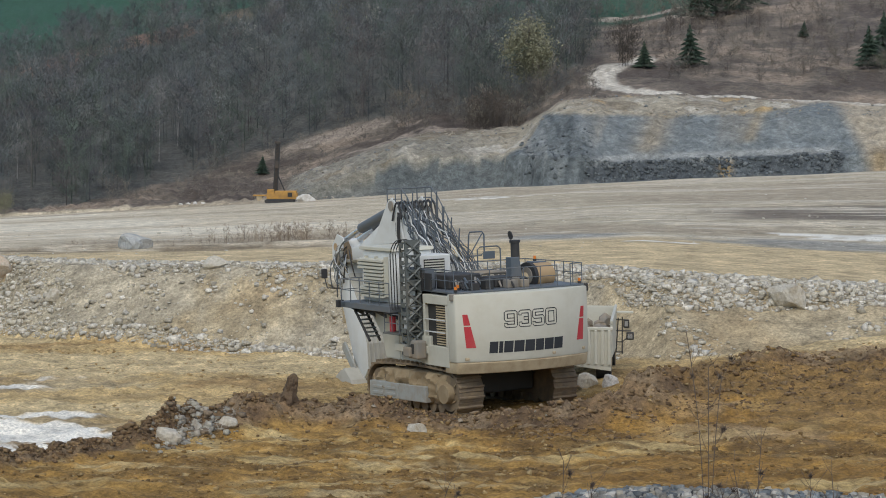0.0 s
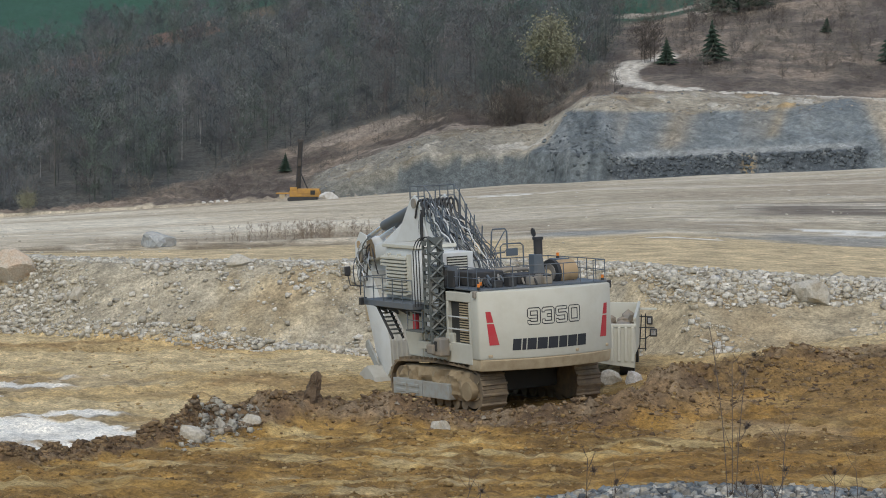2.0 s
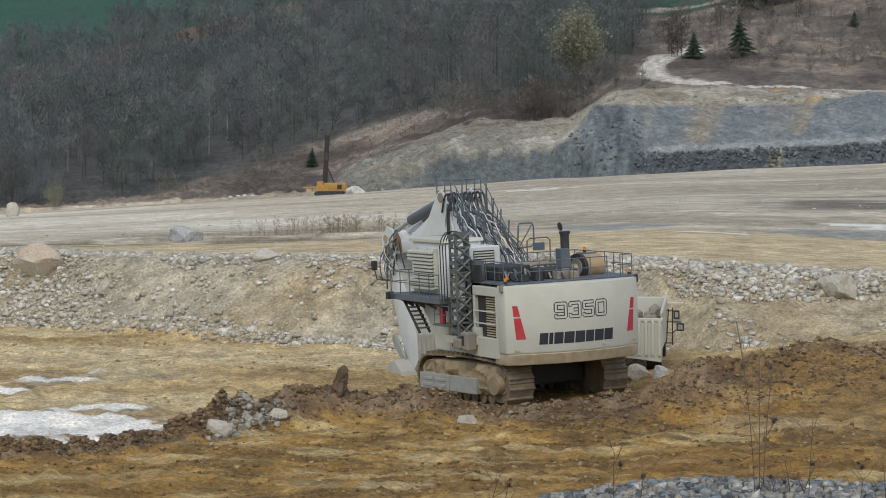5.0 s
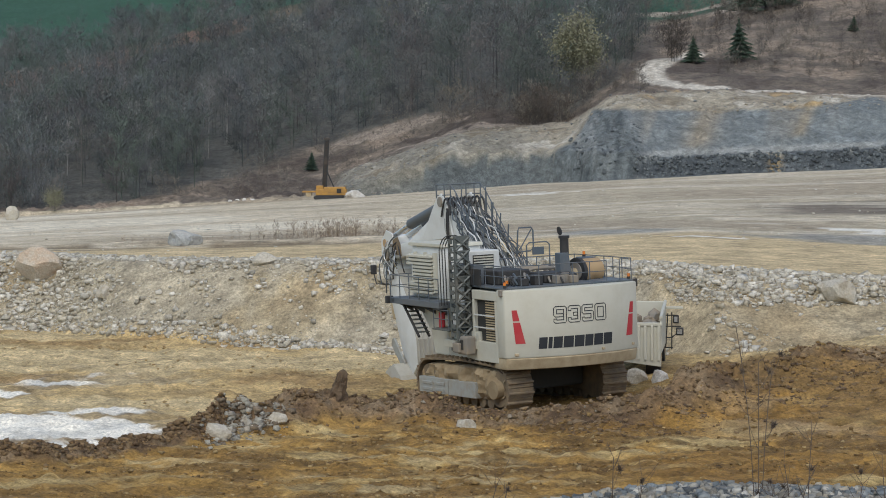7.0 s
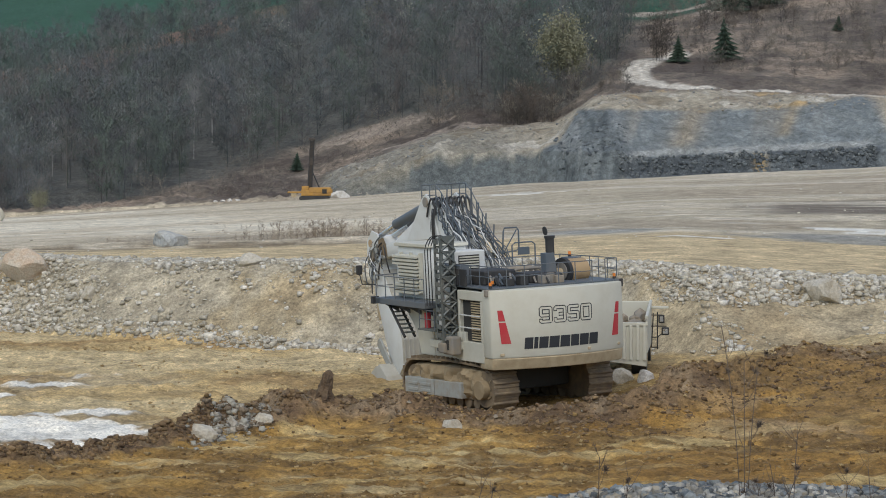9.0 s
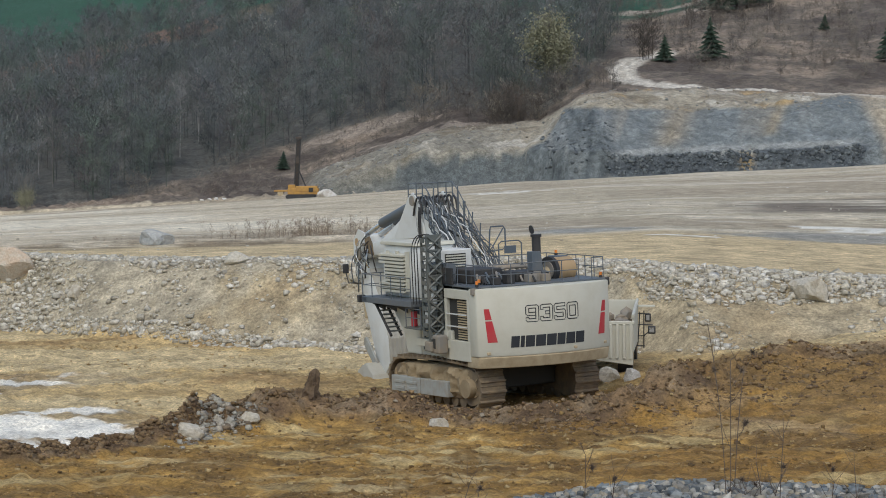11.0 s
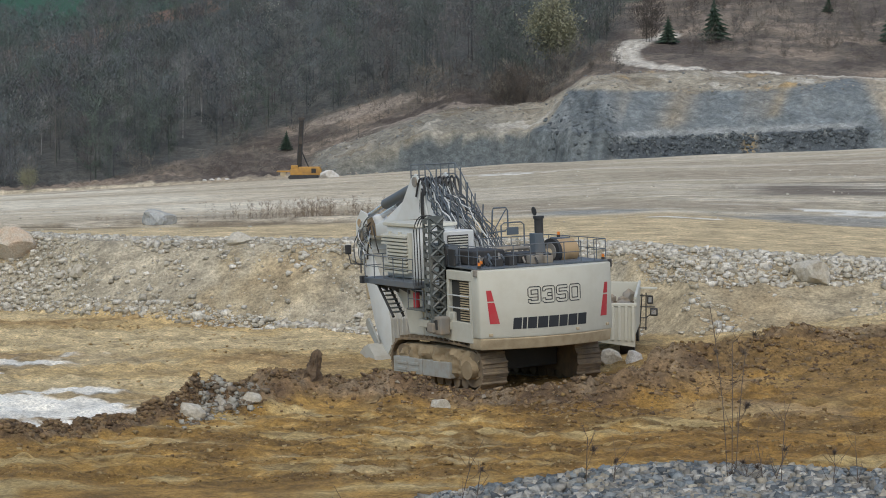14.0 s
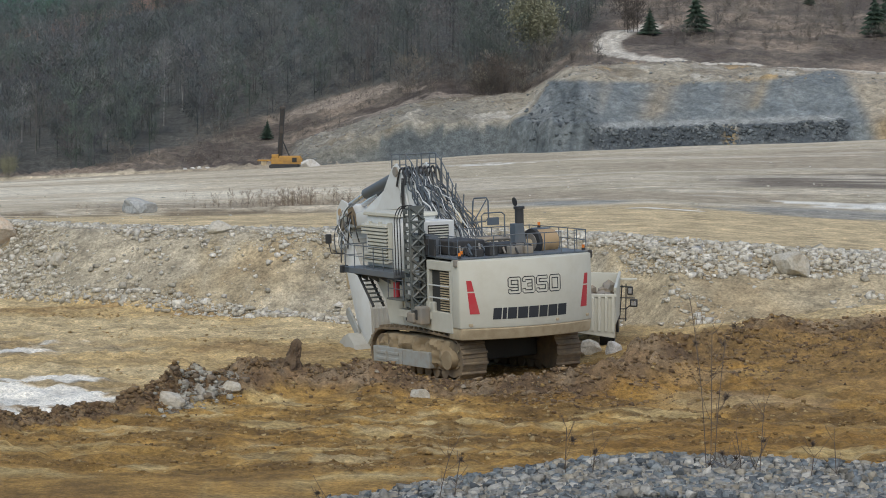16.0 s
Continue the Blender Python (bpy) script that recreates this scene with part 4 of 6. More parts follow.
def excavator():
    ex = thing("mining_excavator", pose(1.32, 115, 0.1) @ pose(0, 0, 0, 0, -2, 0), "cream-white mining excavator on muddy crawler tracks, digging into a heap", "excavator")
    turn_up = Matrix.Translation((0.3, 0, -0.24)) @ Matrix.Rotation(radians(27), 4, "Z")
    turn_down = Matrix.Rotation(radians(33), 4, "Z")
    made = []

    reach = []

    def add(name, bm, material, parent=None, label="", smooth=False, m=turn_up):
        if reach:
            for v in bm.verts:
                v.co.y -= 1.2 * min(1.0, max(0.0, (v.co.y - 2.0) / 5.5)) + 0.9 * math.exp(-((v.co.y - 8.5) / 2.2) ** 2)
        bmesh.ops.transform(bm, matrix=m, verts=bm.verts)
        return part(name, bm, material, parent or ex, label, smooth)

    # --- crawler tracks
    def loop_point(s):
        """Point and heading of the track chain at the share s of its length."""
        half, r, low, high = 2.85, 0.86, 0.0, 2.02
        straight, bow = 2 * half, math.pi * 0.98
        total = 2 * straight + 2 * bow
        q = (s % 1.0) * total
        if q < straight:
            return (half - q, low, math.pi)
        q -= straight
        if q < bow:
            a = q / bow * math.pi
            return (-half - 1.0 * math.sin(a), 1.01 - 1.01 * math.cos(a), math.pi - a)
        q -= bow
        if q < straight:
            t = q / straight
            return (-half + q, high - 0.0 + 0.1 * math.sin(t * math.pi), 0.0)
        q -= straight
        a = q / bow * math.pi
        return (half + 1.0 * math.sin(a), 1.01 + 1.01 * math.cos(a), -a)

    bm = bmesh.new()
    slab(bm, [(-0.21, -0.05), (-0.21, 0.04), (-0.06, 0.055), (-0.04, 0.16), (0.04, 0.16), (0.06, 0.055), (0.21, 0.04), (0.21, -0.05)], -0.66, 0.66, "x", 0.012)
    shoe_mesh = bpy.data.meshes.new("track_shoe")
    bmesh.ops.recalc_face_normals(bm, faces=bm.faces)
    bm.to_mesh(shoe_mesh)
    bm.free()
    shoe_mesh.materials.append(MUDDY)
    rng = random.Random(5)
    for side in (-1, 1):
        cx = 2.55 * side
        out = cx + 0.62 * side
        bm = bmesh.new()
        slab(bm, [(-2.9, 0.45), (2.9, 0.45), (3.1, 0.9), (2.7, 1.35), (0.8, 1.75), (-1.2, 1.75), (-2.9, 1.3)], cx - 0.5, cx + 0.5, "x", 0.06)
        track = add("crawler_track", bm, MUDDY, label="crawler track caked with dried mud")
        bm = bmesh.new()
        for y0, y1 in ((-1.5, 0.75), (0.8, 3.3)):
            slab(bm, [(y0, 0.5), (y1, 0.5), (y1, 1.22), (y0, 1.22)], out - 0.14 * side, out + 0.27 * side, "x", 0.03)
        add("side_plate", bm, SCUFFED, track, "worn grey steel side plate")
        for y0 in (1.05, 2.15):
            for z0 in (0.62, 0.9):
                add("stiffener", slab(bmesh.new(), [(y0, z0), (y0 + 0.85, z0), (y0 + 0.85, z0 + 0.14), (y0, z0 + 0.14)], out + 0.265 * side, out + 0.31 * side, "x", 0.02), SCUFFED, track)
        bm = rod(bmesh.new(), (cx - 0.55, -2.95, 1.0), (cx + 0.62 * side + 0.55 * (side < 0) - 0.0, -2.95, 1.0), 0.8, 24)
        add("sprocket", bm, MUDDY, track, smooth=True)
        bm = rod(bmesh.new(), (out - 0.1 * side, -2.95, 1.0), (out + 0.26 * side, -2.95, 1.0), 0.42, 20)
        add("drive_hub", bm, MUDCAKE, track, smooth=True)
        add("idler", rod(bmesh.new(), (cx - 0.5, 2.95, 1.0), (cx + 0.5, 2.95, 1.0), 0.78, 24), MUDDY, track, smooth=True)
        for k in range(7):
            y = -2.1 + 0.7 * k
            add("track_roller", rod(bmesh.new(), (cx - 0.45, y, 0.33), (cx + 0.5, y, 0.33), 0.27, 14), MUDDY, track, smooth=True)
        cake = bmesh.new()
        grid = []
        for i in range(61):
            y = -3.5 + 7.0 * i / 60
            end = math.sqrt(max(0.0, 1 - max(0.0, (abs(y) - 2.85) / 0.85) ** 2))
            low, high = 1.0 - 0.55 * end, 1.0 + (0.85 + 0.08 * math.cos(y * 0.5)) * end
            row = []
            for j in range(15):
                z = low + (high - low) * j / 14
                q = Vector((y * 1.4, z * 1.6, 7.0 * side))
                swell = 0.34 * noise.fractal(q, 0.9, 2.1, 5) - 0.1 * abs(y / 3.5) ** 4 - 0.26 * (j in (0, 14)) + 0.1 * math.sin(j / 14 * math.pi)
                row.append(cake.verts.new((out + side * (swell - 0.02), y, z)))
            grid.append(row)
        for one, two in zip(grid[:-1], grid[1:]):
            for j in range(14):
                cake.faces.new((one[j], one[j + 1], two[j + 1], two[j]))
        rim = [r[0] for r in grid] + [r[-1] for r in grid[::-1]]
        back_rim = [cake.verts.new((cx, v.co.y, v.co.z)) for v in rim]
        for j in range(len(rim)):
            h = (j + 1) % len(rim)
            cake.faces.new((rim[j], rim[h], back_rim[h], back_rim[j]))
        add("caked_mud", cake, MUDCAKE, track, "tan dried mud filling the track frame", smooth=True)
        n = 42
        for k in range(n):
            y, z, a = loop_point(k / n)
            ob = new("track_shoe", shoe_mesh)
            ob.parent = track
            ob.matrix_basis = turn_down @ Matrix.Translation((cx, y, z)) @ Matrix.Rotation(a + rng.uniform(-0.03, 0.03), 4, "X")
        for ob in track.children:
            made.append(ob)
        made.append(track)
    # parts of the tracks were turned with the upper body: bring them to the heading of the tracks
    fix = turn_down @ turn_up.inverted()
    for ob in made:
        if ob.data is not shoe_mesh:
            ob.data.transform(fix)
    # cross frame made large and near-black, shade between the tracks painted in
    bm = bmesh.new()
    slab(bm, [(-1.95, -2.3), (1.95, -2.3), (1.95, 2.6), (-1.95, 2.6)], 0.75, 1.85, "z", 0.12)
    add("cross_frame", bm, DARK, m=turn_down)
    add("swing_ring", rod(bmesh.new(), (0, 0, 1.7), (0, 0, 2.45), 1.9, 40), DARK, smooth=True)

    # --- counterweight with rounded rear
    def plan(x0, x1, front, grow=0.0, n=14):
        pts = [(x0 + (x1 - x0) * i / n, 0) for i in range(n + 1)]
        return [(x, rear_of(x) - grow) for x, _ in pts] + [(x1, front), (x0, front)]

    bm = slab(bmesh.new(), plan(-3.35, 3.35, -3.75), 2.72, 5.72, "z", 0.07)
    cw = add("counterweight", bm, WHITE, label="cream-white rounded counterweight with soiled lower edge", smooth=True)
    bm = slab(bmesh.new(), plan(-3.3, 3.3, -3.4, -0.02), 2.2, 2.75, "z", 0.08)
    for v in bm.verts:
        if v.co.z < 2.4:
            v.co.y += 0.12
    add("lower_lip", bm, EARTHY, cw, "soil-stained lower edge", smooth=True)
    add("model_number", lettering("9350", 2.62, 0.72, 0.02, 4.55), DECAL, cw, "outlined figures 9350 in black")
    # plain dark bars where the maker's name stands
    x = -2.0
    for w in (0.36, 0.17, 0.41, 0.47, 0.47, 0.41, 0.47, 0.47):
        bm = bmesh.new()
        box(bm, (x, -0.012, 3.1), (x + w, 0.02, 3.6))
        for v in bm.verts:
            v.co.x += 0.1 * (v.co.z - 3.1)
        add("name_bar", bent(bm), DECAL, cw)
        x += w + 0.055
    for sx in (-1, 1):
        for z0, z1 in ((4.36, 4.84), (3.36, 4.3)):
            def edge_x(z, inner):
                t = (4.84 - z) / 1.48
                return sx * (3.06 - (0.2 + 0.32 * t if inner else 0.12 * t))
            bm = slab(bmesh.new(), [(edge_x(z0, False), z0), (edge_x(z0, True), z0), (edge_x(z1, True), z1), (edge_x(z1, False), z1)], -0.012, 0.03, "y")
            add("red_marking", bent(bm), RED, cw)
    for x0, z0 in ((-3.0, 2.82), (2.9, 2.9), (1.05, 2.86)):
        add("lifting_lug", bent(box(bmesh.new(), (x0, -0.06, z0), (x0 + 0.16, 0.04, z0 + 0.12), 0.02)), EARTHY, cw)

    # --- main frame, side covers
    add("main_frame", slab(bmesh.new(), [(-3.2, -3.74), (3.2, -3.74), (3.2, 2.6), (-2.0, 2.6), (-3.2, 1.2)], 2.42, 2.95, "z", 0.05), WHITE)
    for sx in (-1, 1):
        x_out, x_in = sx * 3.33, sx * 2.2
        bm = bmesh.new()
        lo, hi = min(x_out, x_in), max(x_out, x_in)
        # frame round the vent opening
        slab(bm, [(-3.74, 2.45), (-1.32, 2.45), (-1.32, 3.35), (-3.74, 3.35)], lo, hi, "x", 0.03)
        slab(bm, [(-3.74, 5.2), (-1.32, 5.2), (-1.32, 5.62), (-3.74, 5.62)], lo, hi, "x", 0.03)
        slab(bm, [(-3.74, 3.352), (-3.52, 3.352), (-3.52, 5.198), (-3.74, 5.198)], lo, hi, "x", 0.02)
        slab(bm, [(-1.52, 3.352), (-1.32, 3.352), (-1.32, 5.198), (-1.52, 5.198)], lo, hi, "x", 0.02)
        cover = add("side_cover", bm, WHITE)
        add("vent_back", box(bmesh.new(), (sx * 3.12 - 0.04, -3.5, 3.36), (sx * 3.12 + 0.04, -1.54, 5.19)), DARK, cover)
        for k in range(16):
            z = 3.42 + 0.11 * k
            add("vent_slat", box(bmesh.new(), (sx * 3.2 - 0.04, -3.5, z), (sx * 3.2 + 0.04, -2.45, z + 0.05)), EARTHY, cover)
        for z in (3.95, 4.5):
            add("vent_bar", box(bmesh.new(), (x_out - 0.04, -3.5, z), (x_out + 0.0, -1.54, z + 0.05)), LIGHT, cover)
    add("engine_house", slab(bmesh.new(), [(-3.7, 2.97), (1.6, 2.97), (1.6, 5.3), (-3.7, 5.3)], -2.15, 3.1, "x", 0.05), WHITE)
    deck = add("engine_deck", slab(bmesh.new(), [(-3.3, -4.35), (3.3, -4.35), (3.3, 1.2), (-3.1, 1.2)], 5.725, 5.81, "z", 0.02), SLATE, label="slate-grey engine deck with guard rails")
    bm = slab(bmesh.new(), [(-1.9, 2.46), (1.2, 2.46), (1.2, 3.75), (-1.9, 3.75)], -3.3, -2.2, "x", 0.06)
    low = add("lower_cabinet", bm, WHITE, label="cream-white lower cabinet with grey step")
    add("step_tray", box(bmesh.new(), (-3.75, -1.7, 2.95), (-3.28, 0.8, 3.3), 0.03), WHITE, low)
    add("winch_bracket", box(bmesh.new(), (-3.9, -1.75, 2.72), (-3.4, -0.8, 3.55), 0.08), PLATE, low)
    add("winch_opening", box(bmesh.new(), (-3.92, -1.45, 2.95), (-3.88, -1.15, 3.4), 0.03), DARK, low)
    for k in range(8):
        add("name_bar", box(bmesh.new(), (-3.33, 0.95 - 0.19 * k - 0.14, 2.72), (-3.304, 0.95 - 0.19 * k, 2.93)), BLACK, low)

    # --- operator's cab on its tower
    tower = add("cab_tower", slab(bmesh.new(), [(1.25, 2.45), (2.75, 2.45), (3.1, 3.5), (4.85, 5.0), (1.25, 5.0)], -3.3, -1.45, "x", 0.06), WHITE, label="cream-white tapered cab support")
    for k in range(9):
        t = k / 8
        y, z = 3.35 + 1.65 * t, 3.45 + 1.45 * t
        add("stair_tread", box(bmesh.new(), (-3.85, y - 0.14, z - 0.03), (-3.32, y + 0.14, z + 0.03)), STEEL, tower)
    for x0 in (-3.88, -3.36):
        add("stair_stringer", pipe(bmesh.new(), [(x0, 3.2, 3.25), (x0, 5.1, 4.95)], 0.07), BLACK, tower)
    add("rear_wall", slab(bmesh.new(), [(-0.4, 3.77), (1.24, 3.77), (1.24, 5.0), (-0.4, 5.0)], -2.95, -2.2, "x", 0.03), LIGHT, tower)
    cab = add("operator_cab", slab(bmesh.new(), [(1.5, 5.02), (4.95, 5.02), (5.05, 6.2), (4.85, 7.4), (1.5, 7.4)], -3.3, -1.4, "x", 0.07), LIGHT, label="grey-white operator's cab with louvred sun blinds", smooth=True)
    add("cab_roof", slab(bmesh.new(), [(1.4, 7.41), (5.0, 7.41), (5.05, 7.5), (4.9, 7.58), (1.45, 7.58)], -3.42, -1.3, "x", 0.03), WHITE, cab)
    add("cab_window", box(bmesh.new(), (-3.325, 3.9, 5.75), (-3.27, 4.8, 6.95), 0.02), GLASS, cab)
    blind = add("sun_blind", slab(bmesh.new(), [(2.1, 5.3), (2.2, 5.3), (2.2, 7.15), (2.1, 7.15)], -3.52, -3.32, "x", 0.01), WHITE, cab, "white louvred blind")
    for y0 in (3.15, 4.2):
        add("blind_rib", box(bmesh.new(), (-3.5, y0, 5.3), (-3.34, y0 + 0.07, 7.15)), WHITE, cab)
    for k in range(11):
        z = 5.32 + 0.165 * k
        y1 = 4.25 if 3 <= k <= 7 else 4.85
        bm = box(bmesh.new(), (-3.62, 2.2, z), (-3.36, y1, z + 0.09))
        for v in bm.verts:
            if v.co.x < -3.5:
                v.co.z -= 0.07
        add("blind_slat", bm, WHITE, cab)
    # rear cabinet behind the cab
    rear_cab = add("rear_cabinet", slab(bmesh.new(), [(0.05, 5.02), (1.48, 5.02), (1.48, 7.25), (0.05, 7.25)], -2.75, -1.15, "x", 0.05), LIGHT, label="grey-white equipment cabinet with a louvred vent")
    for k in range(8):
        add("vent_slat", box(bmesh.new(), (-2.5, -0.02, 6.1 + 0.12 * k), (-1.5, 0.06, 6.16 + 0.12 * k)), WHITE, rear_cab)
    add("vent_back", box(bmesh.new(), (-2.52, 0.0, 6.06), (-1.48, 0.045, 7.06)), DARK, rear_cab)
    add("hose_box", box(bmesh.new(), (-2.9, -0.25, 5.05), (-2.35, 0.0, 6.0), 0.03), BLACK, rear_cab)
    # --- catwalk round the cab
    walkway = add("catwalk", slab(bmesh.new(), [(0.3, 4.72), (5.7, 4.72), (5.7, 5.0), (0.3, 5.0)], -4.2, -3.34, "x", 0.02), SLATE, label="slate-grey catwalk beside the cab")
    add("catwalk_front", box(bmesh.new(), (-4.2, 5.1, 4.74), (-1.2, 5.72, 4.99), 0.02), SLATE, walkway)
    railing(walkway, [(-4.15, 0.4, 5.0), (-4.15, 5.6, 5.0), (-1.3, 5.6, 5.0)], turn_up, 1.05, 0.95)
    for k in range(4):
        y = 1.2 + 1.2 * k
        add("bracket", slab(bmesh.new(), [(-3.35, 4.72), (-4.1, 4.72), (-3.35, 4.3)], y, y + 0.06, "y"), SLATE, walkway)
    add("mirror_arm", pipe(bmesh.new(), [(-4.15, 5.6, 5.6), (-4.5, 6.4, 5.6), (-4.55, 6.6, 6.2)], 0.03), BLACK, walkway)
    add("mirror", box(bmesh.new(), (-4.7, 6.5, 6.05), (-4.4, 6.62, 6.5), 0.04), BLACK, walkway)
    add("lamp_box", box(bmesh.new(), (-4.35, 5.6, 4.7), (-4.0, 5.85, 5.05), 0.03), BLACK, walkway)
    # --- folding access ladder, raised
    ladder = add("access_ladder", box(bmesh.new(), (-4.0, -1.12, 3.2), (-3.86, -0.98, 8.05), 0.015), STEEL, label="raised grey steel access ladder with braces")
    add("ladder_rail", box(bmesh.new(), (-3.42, -1.12, 3.2), (-3.28, -0.98, 8.05), 0.015), STEEL, ladder)
    for x0 in (-4.0, -3.26):
        add("ladder_rail", box(bmesh.new(), (x0 - 0.03, -0.62, 3.4), (x0 + 0.05, -0.5, 7.9), 0.01), STEEL, ladder)
    for k in range(16):
        z = 3.35 + 0.3 * k
        add("ladder_rung", box(bmesh.new(), (-3.92, -1.1, z), (-3.3, -0.55, z + 0.05)), STEEL, ladder)
    for k in range(8):
        z = 3.35 + 0.58 * k
        for a, b in (((-3.95, -1.14, z), (-3.27, -1.14, z + 0.56)), ((-3.27, -1.15, z), (-3.95, -1.15, z + 0.56))):
            add("ladder_brace", pipe(bmesh.new(), [a, b], 0.06, 5), STEEL, ladder)
    for k in range(12):
        z = 3.5 + 0.38 * k
        add("ladder_plate", box(bmesh.new(), (-4.06, -1.0, z), (-4.03, -0.6, z + 0.2)), STEEL, ladder)
        add("ladder_crossbar", box(bmesh.new(), (-3.9, -1.16, z + 0.02), (-3.32, -1.13, z + 0.09)), STEEL, ladder)
    add("ladder_panel", box(bmesh.new(), (-3.95, -1.13, 6.0), (-3.28, -1.09, 6.25)), STEEL, ladder)
    add("ladder_panel", box(bmesh.new(), (-3.95, -1.13, 7.7), (-3.28, -1.09, 8.05)), STEEL, ladder)
    for dx in (0.0, 0.14, 0.28):
        pts = [(-4.3 + dx, -0.2, 4.9), (-4.32 + dx, -0.2, 7.3)] + curve_points((-4.32 + dx, -0.2, 7.4), (-4.25 + dx, -0.4, 8.25), (-3.7 + dx * 0.6, -0.6, 8.0), 6)
        add("ladder_hose", pipe(bmesh.new(), pts, 0.026, 6), BLACK, ladder)
    add("ladder_foot", box(bmesh.new(), (-4.05, -1.25, 2.8), (-3.2, -0.6, 3.25), 0.06), PLATE, ladder)
    # small landing with the red extinguisher
    landing = add("landing", box(bmesh.new(), (-4.1, -0.4, 3.72), (-3.2, 1.3, 3.8), 0.01), STEEL)
    railing(landing, [(-4.05, -0.35, 3.8), (-4.05, 1.2, 3.8)], turn_up, 0.85, 0.75)
    ext = add("extinguisher", rod(bmesh.new(), (-3.75, 0.95, 3.82), (-3.75, 0.95, 4.5), 0.15, 14), RED, landing, "red fire extinguisher", smooth=True)
    add("nozzle", rod(bmesh.new(), (-3.75, 0.95, 4.5), (-3.75, 0.95, 4.62), 0.05, 8), BLACK, ext)
    add("control_box", box(bmesh.new(), (-3.5, -0.3, 3.85), (-3.0, 0.4, 4.55), 0.04), LIGHT, landing)

    # --- engine deck equipment
    railing(deck, [(-3.2, 0.9, 5.8), (-3.25, -4.3, 5.8), (-1.7, -4.75, 5.8), (1.7, -4.75, 5.8)], turn_up, 0.95, 0.9, 0.024)
    railing(deck, [(2.6, -4.35, 5.8), (3.25, -4.25, 5.8), (3.25, -1.0, 5.8)], turn_up, 0.95, 0.9, 0.024)
    railing(deck, [(-0.8, 0.9, 5.8), (3.2, 0.9, 5.8), (3.25, -1.0, 5.8)], turn_up, 0.95, 1.0, 0.024)
    shift = Matrix.Translation((-0.72, 0, 0))
    stack = add("exhaust_stack", slab(bmesh.new(), [(0.95, 5.81), (1.75, 5.81), (1.6, 6.35), (1.5, 7.1), (1.05, 7.1), (1.05, 6.3)], -3.0, -2.5, "y", 0.03), SLATE, deck, "slate-grey exhaust stack with a black pipe", m=turn_up @ shift)
    add("exhaust_pipe", rod(bmesh.new(), (1.42, -2.75, 7.0), (1.42, -2.75, 7.85), 0.2, 18), BLACK, deck, smooth=True, m=turn_up @ shift)
    add("pipe_collar", rod(bmesh.new(), (1.42, -2.75, 7.74), (1.42, -2.75, 7.86), 0.25, 18), BLACK, deck, smooth=True, m=turn_up @ shift)
    bm = rod(bmesh.new(), (0, 0, -0.02), (0, 0, 0.02), 0.2, 16)
    bmesh.ops.transform(bm, matrix=Matrix.Translation((1.2, -2.75, 8.08)) @ Matrix.Rotation(radians(80), 4, "Y"), verts=bm.verts)
    add("rain_flap", bm, BLACK, deck, m=turn_up @ shift)
    drum = add("air_cleaner", rod(bmesh.new(), (2.0, -2.45, 6.35), (3.05, -2.2, 6.35), 0.56, 28), TAN, deck, "heat-browned drum on the deck", smooth=True, m=turn_up @ shift @ Matrix.Translation((0.28, 0, -0.17)))
    add("drum_flange", rod(bmesh.new(), (1.84, -2.49, 6.35), (2.02, -2.45, 6.35), 0.62, 28), BLACK, deck, smooth=True, m=turn_up @ shift @ Matrix.Translation((0.28, 0, -0.17)))
    add("drum_face", rod(bmesh.new(), (1.8, -2.5, 6.35), (1.85, -2.49, 6.35), 0.4, 24), PLATE, deck, smooth=True, m=turn_up @ shift @ Matrix.Translation((0.28, 0, -0.17)))
    add("drum_duct", rod(bmesh.new(), (1.0, -2.2, 6.15), (1.9, -2.45, 6.3), 0.24, 16), EARTHY, deck, smooth=True, m=turn_up @ shift @ Matrix.Translation((0.28, 0, -0.17)))
    add("drum_outlet", rod(bmesh.new(), (3.05, -2.2, 6.35), (3.3, -2.15, 6.4), 0.26, 16), TAN, deck, smooth=True, m=turn_up @ shift @ Matrix.Translation((0.28, 0, -0.17)))
    add("drum_cradle", box(bmesh.new(), (2.1, -2.75, 5.81), (2.95, -1.95, 6.0), 0.02), BLACK, deck, m=turn_up @ shift @ Matrix.Translation((0.28, 0, -0.17)))
    clutter = random.Random(12)
    for k in range(14):
        x0, y0 = clutter.uniform(-2.6, 0.9), clutter.uniform(-4.2, -3.0)
        pts = curve_points((x0, y0, 5.85), (x0 + clutter.uniform(-0.4, 0.6), y0 + 0.5, 6.3 + clutter.random() * 0.5), (x0 + clutter.uniform(0.3, 1.0), y0 + clutter.uniform(0.4, 1.2), 5.9), 6)
        add("deck_hose", pipe(bmesh.new(), pts, 0.05, 6), (BLACK, PLATE, SLATE)[k % 3], deck, smooth=True)
    for x0 in (-2.2, -1.5, -0.4, 0.3):
        add("valve_box", box(bmesh.new(), (x0, -4.0, 5.81), (x0 + 0.4, -3.5, 6.1 + 0.2 * clutter.random()), 0.03), (BLACK, PLATE)[x0 > -0.5], deck)
    for y0 in (-0.2, -1.0, -1.8):
        add("louvre_panel", box(bmesh.new(), (-3.28, y0 - 0.3, 5.82), (-3.2, y0 + 0.3, 6.55), 0.01), BLACK, deck)
    add("deck_box", box(bmesh.new(), (2.2, -1.7, 5.81), (2.9, -1.0, 6.75), 0.03), SLATE, deck)
    add("engine_block", box(bmesh.new(), (-0.6, -3.2, 5.81), (0.75, -1.6, 6.25), 0.06), BLACK, deck)
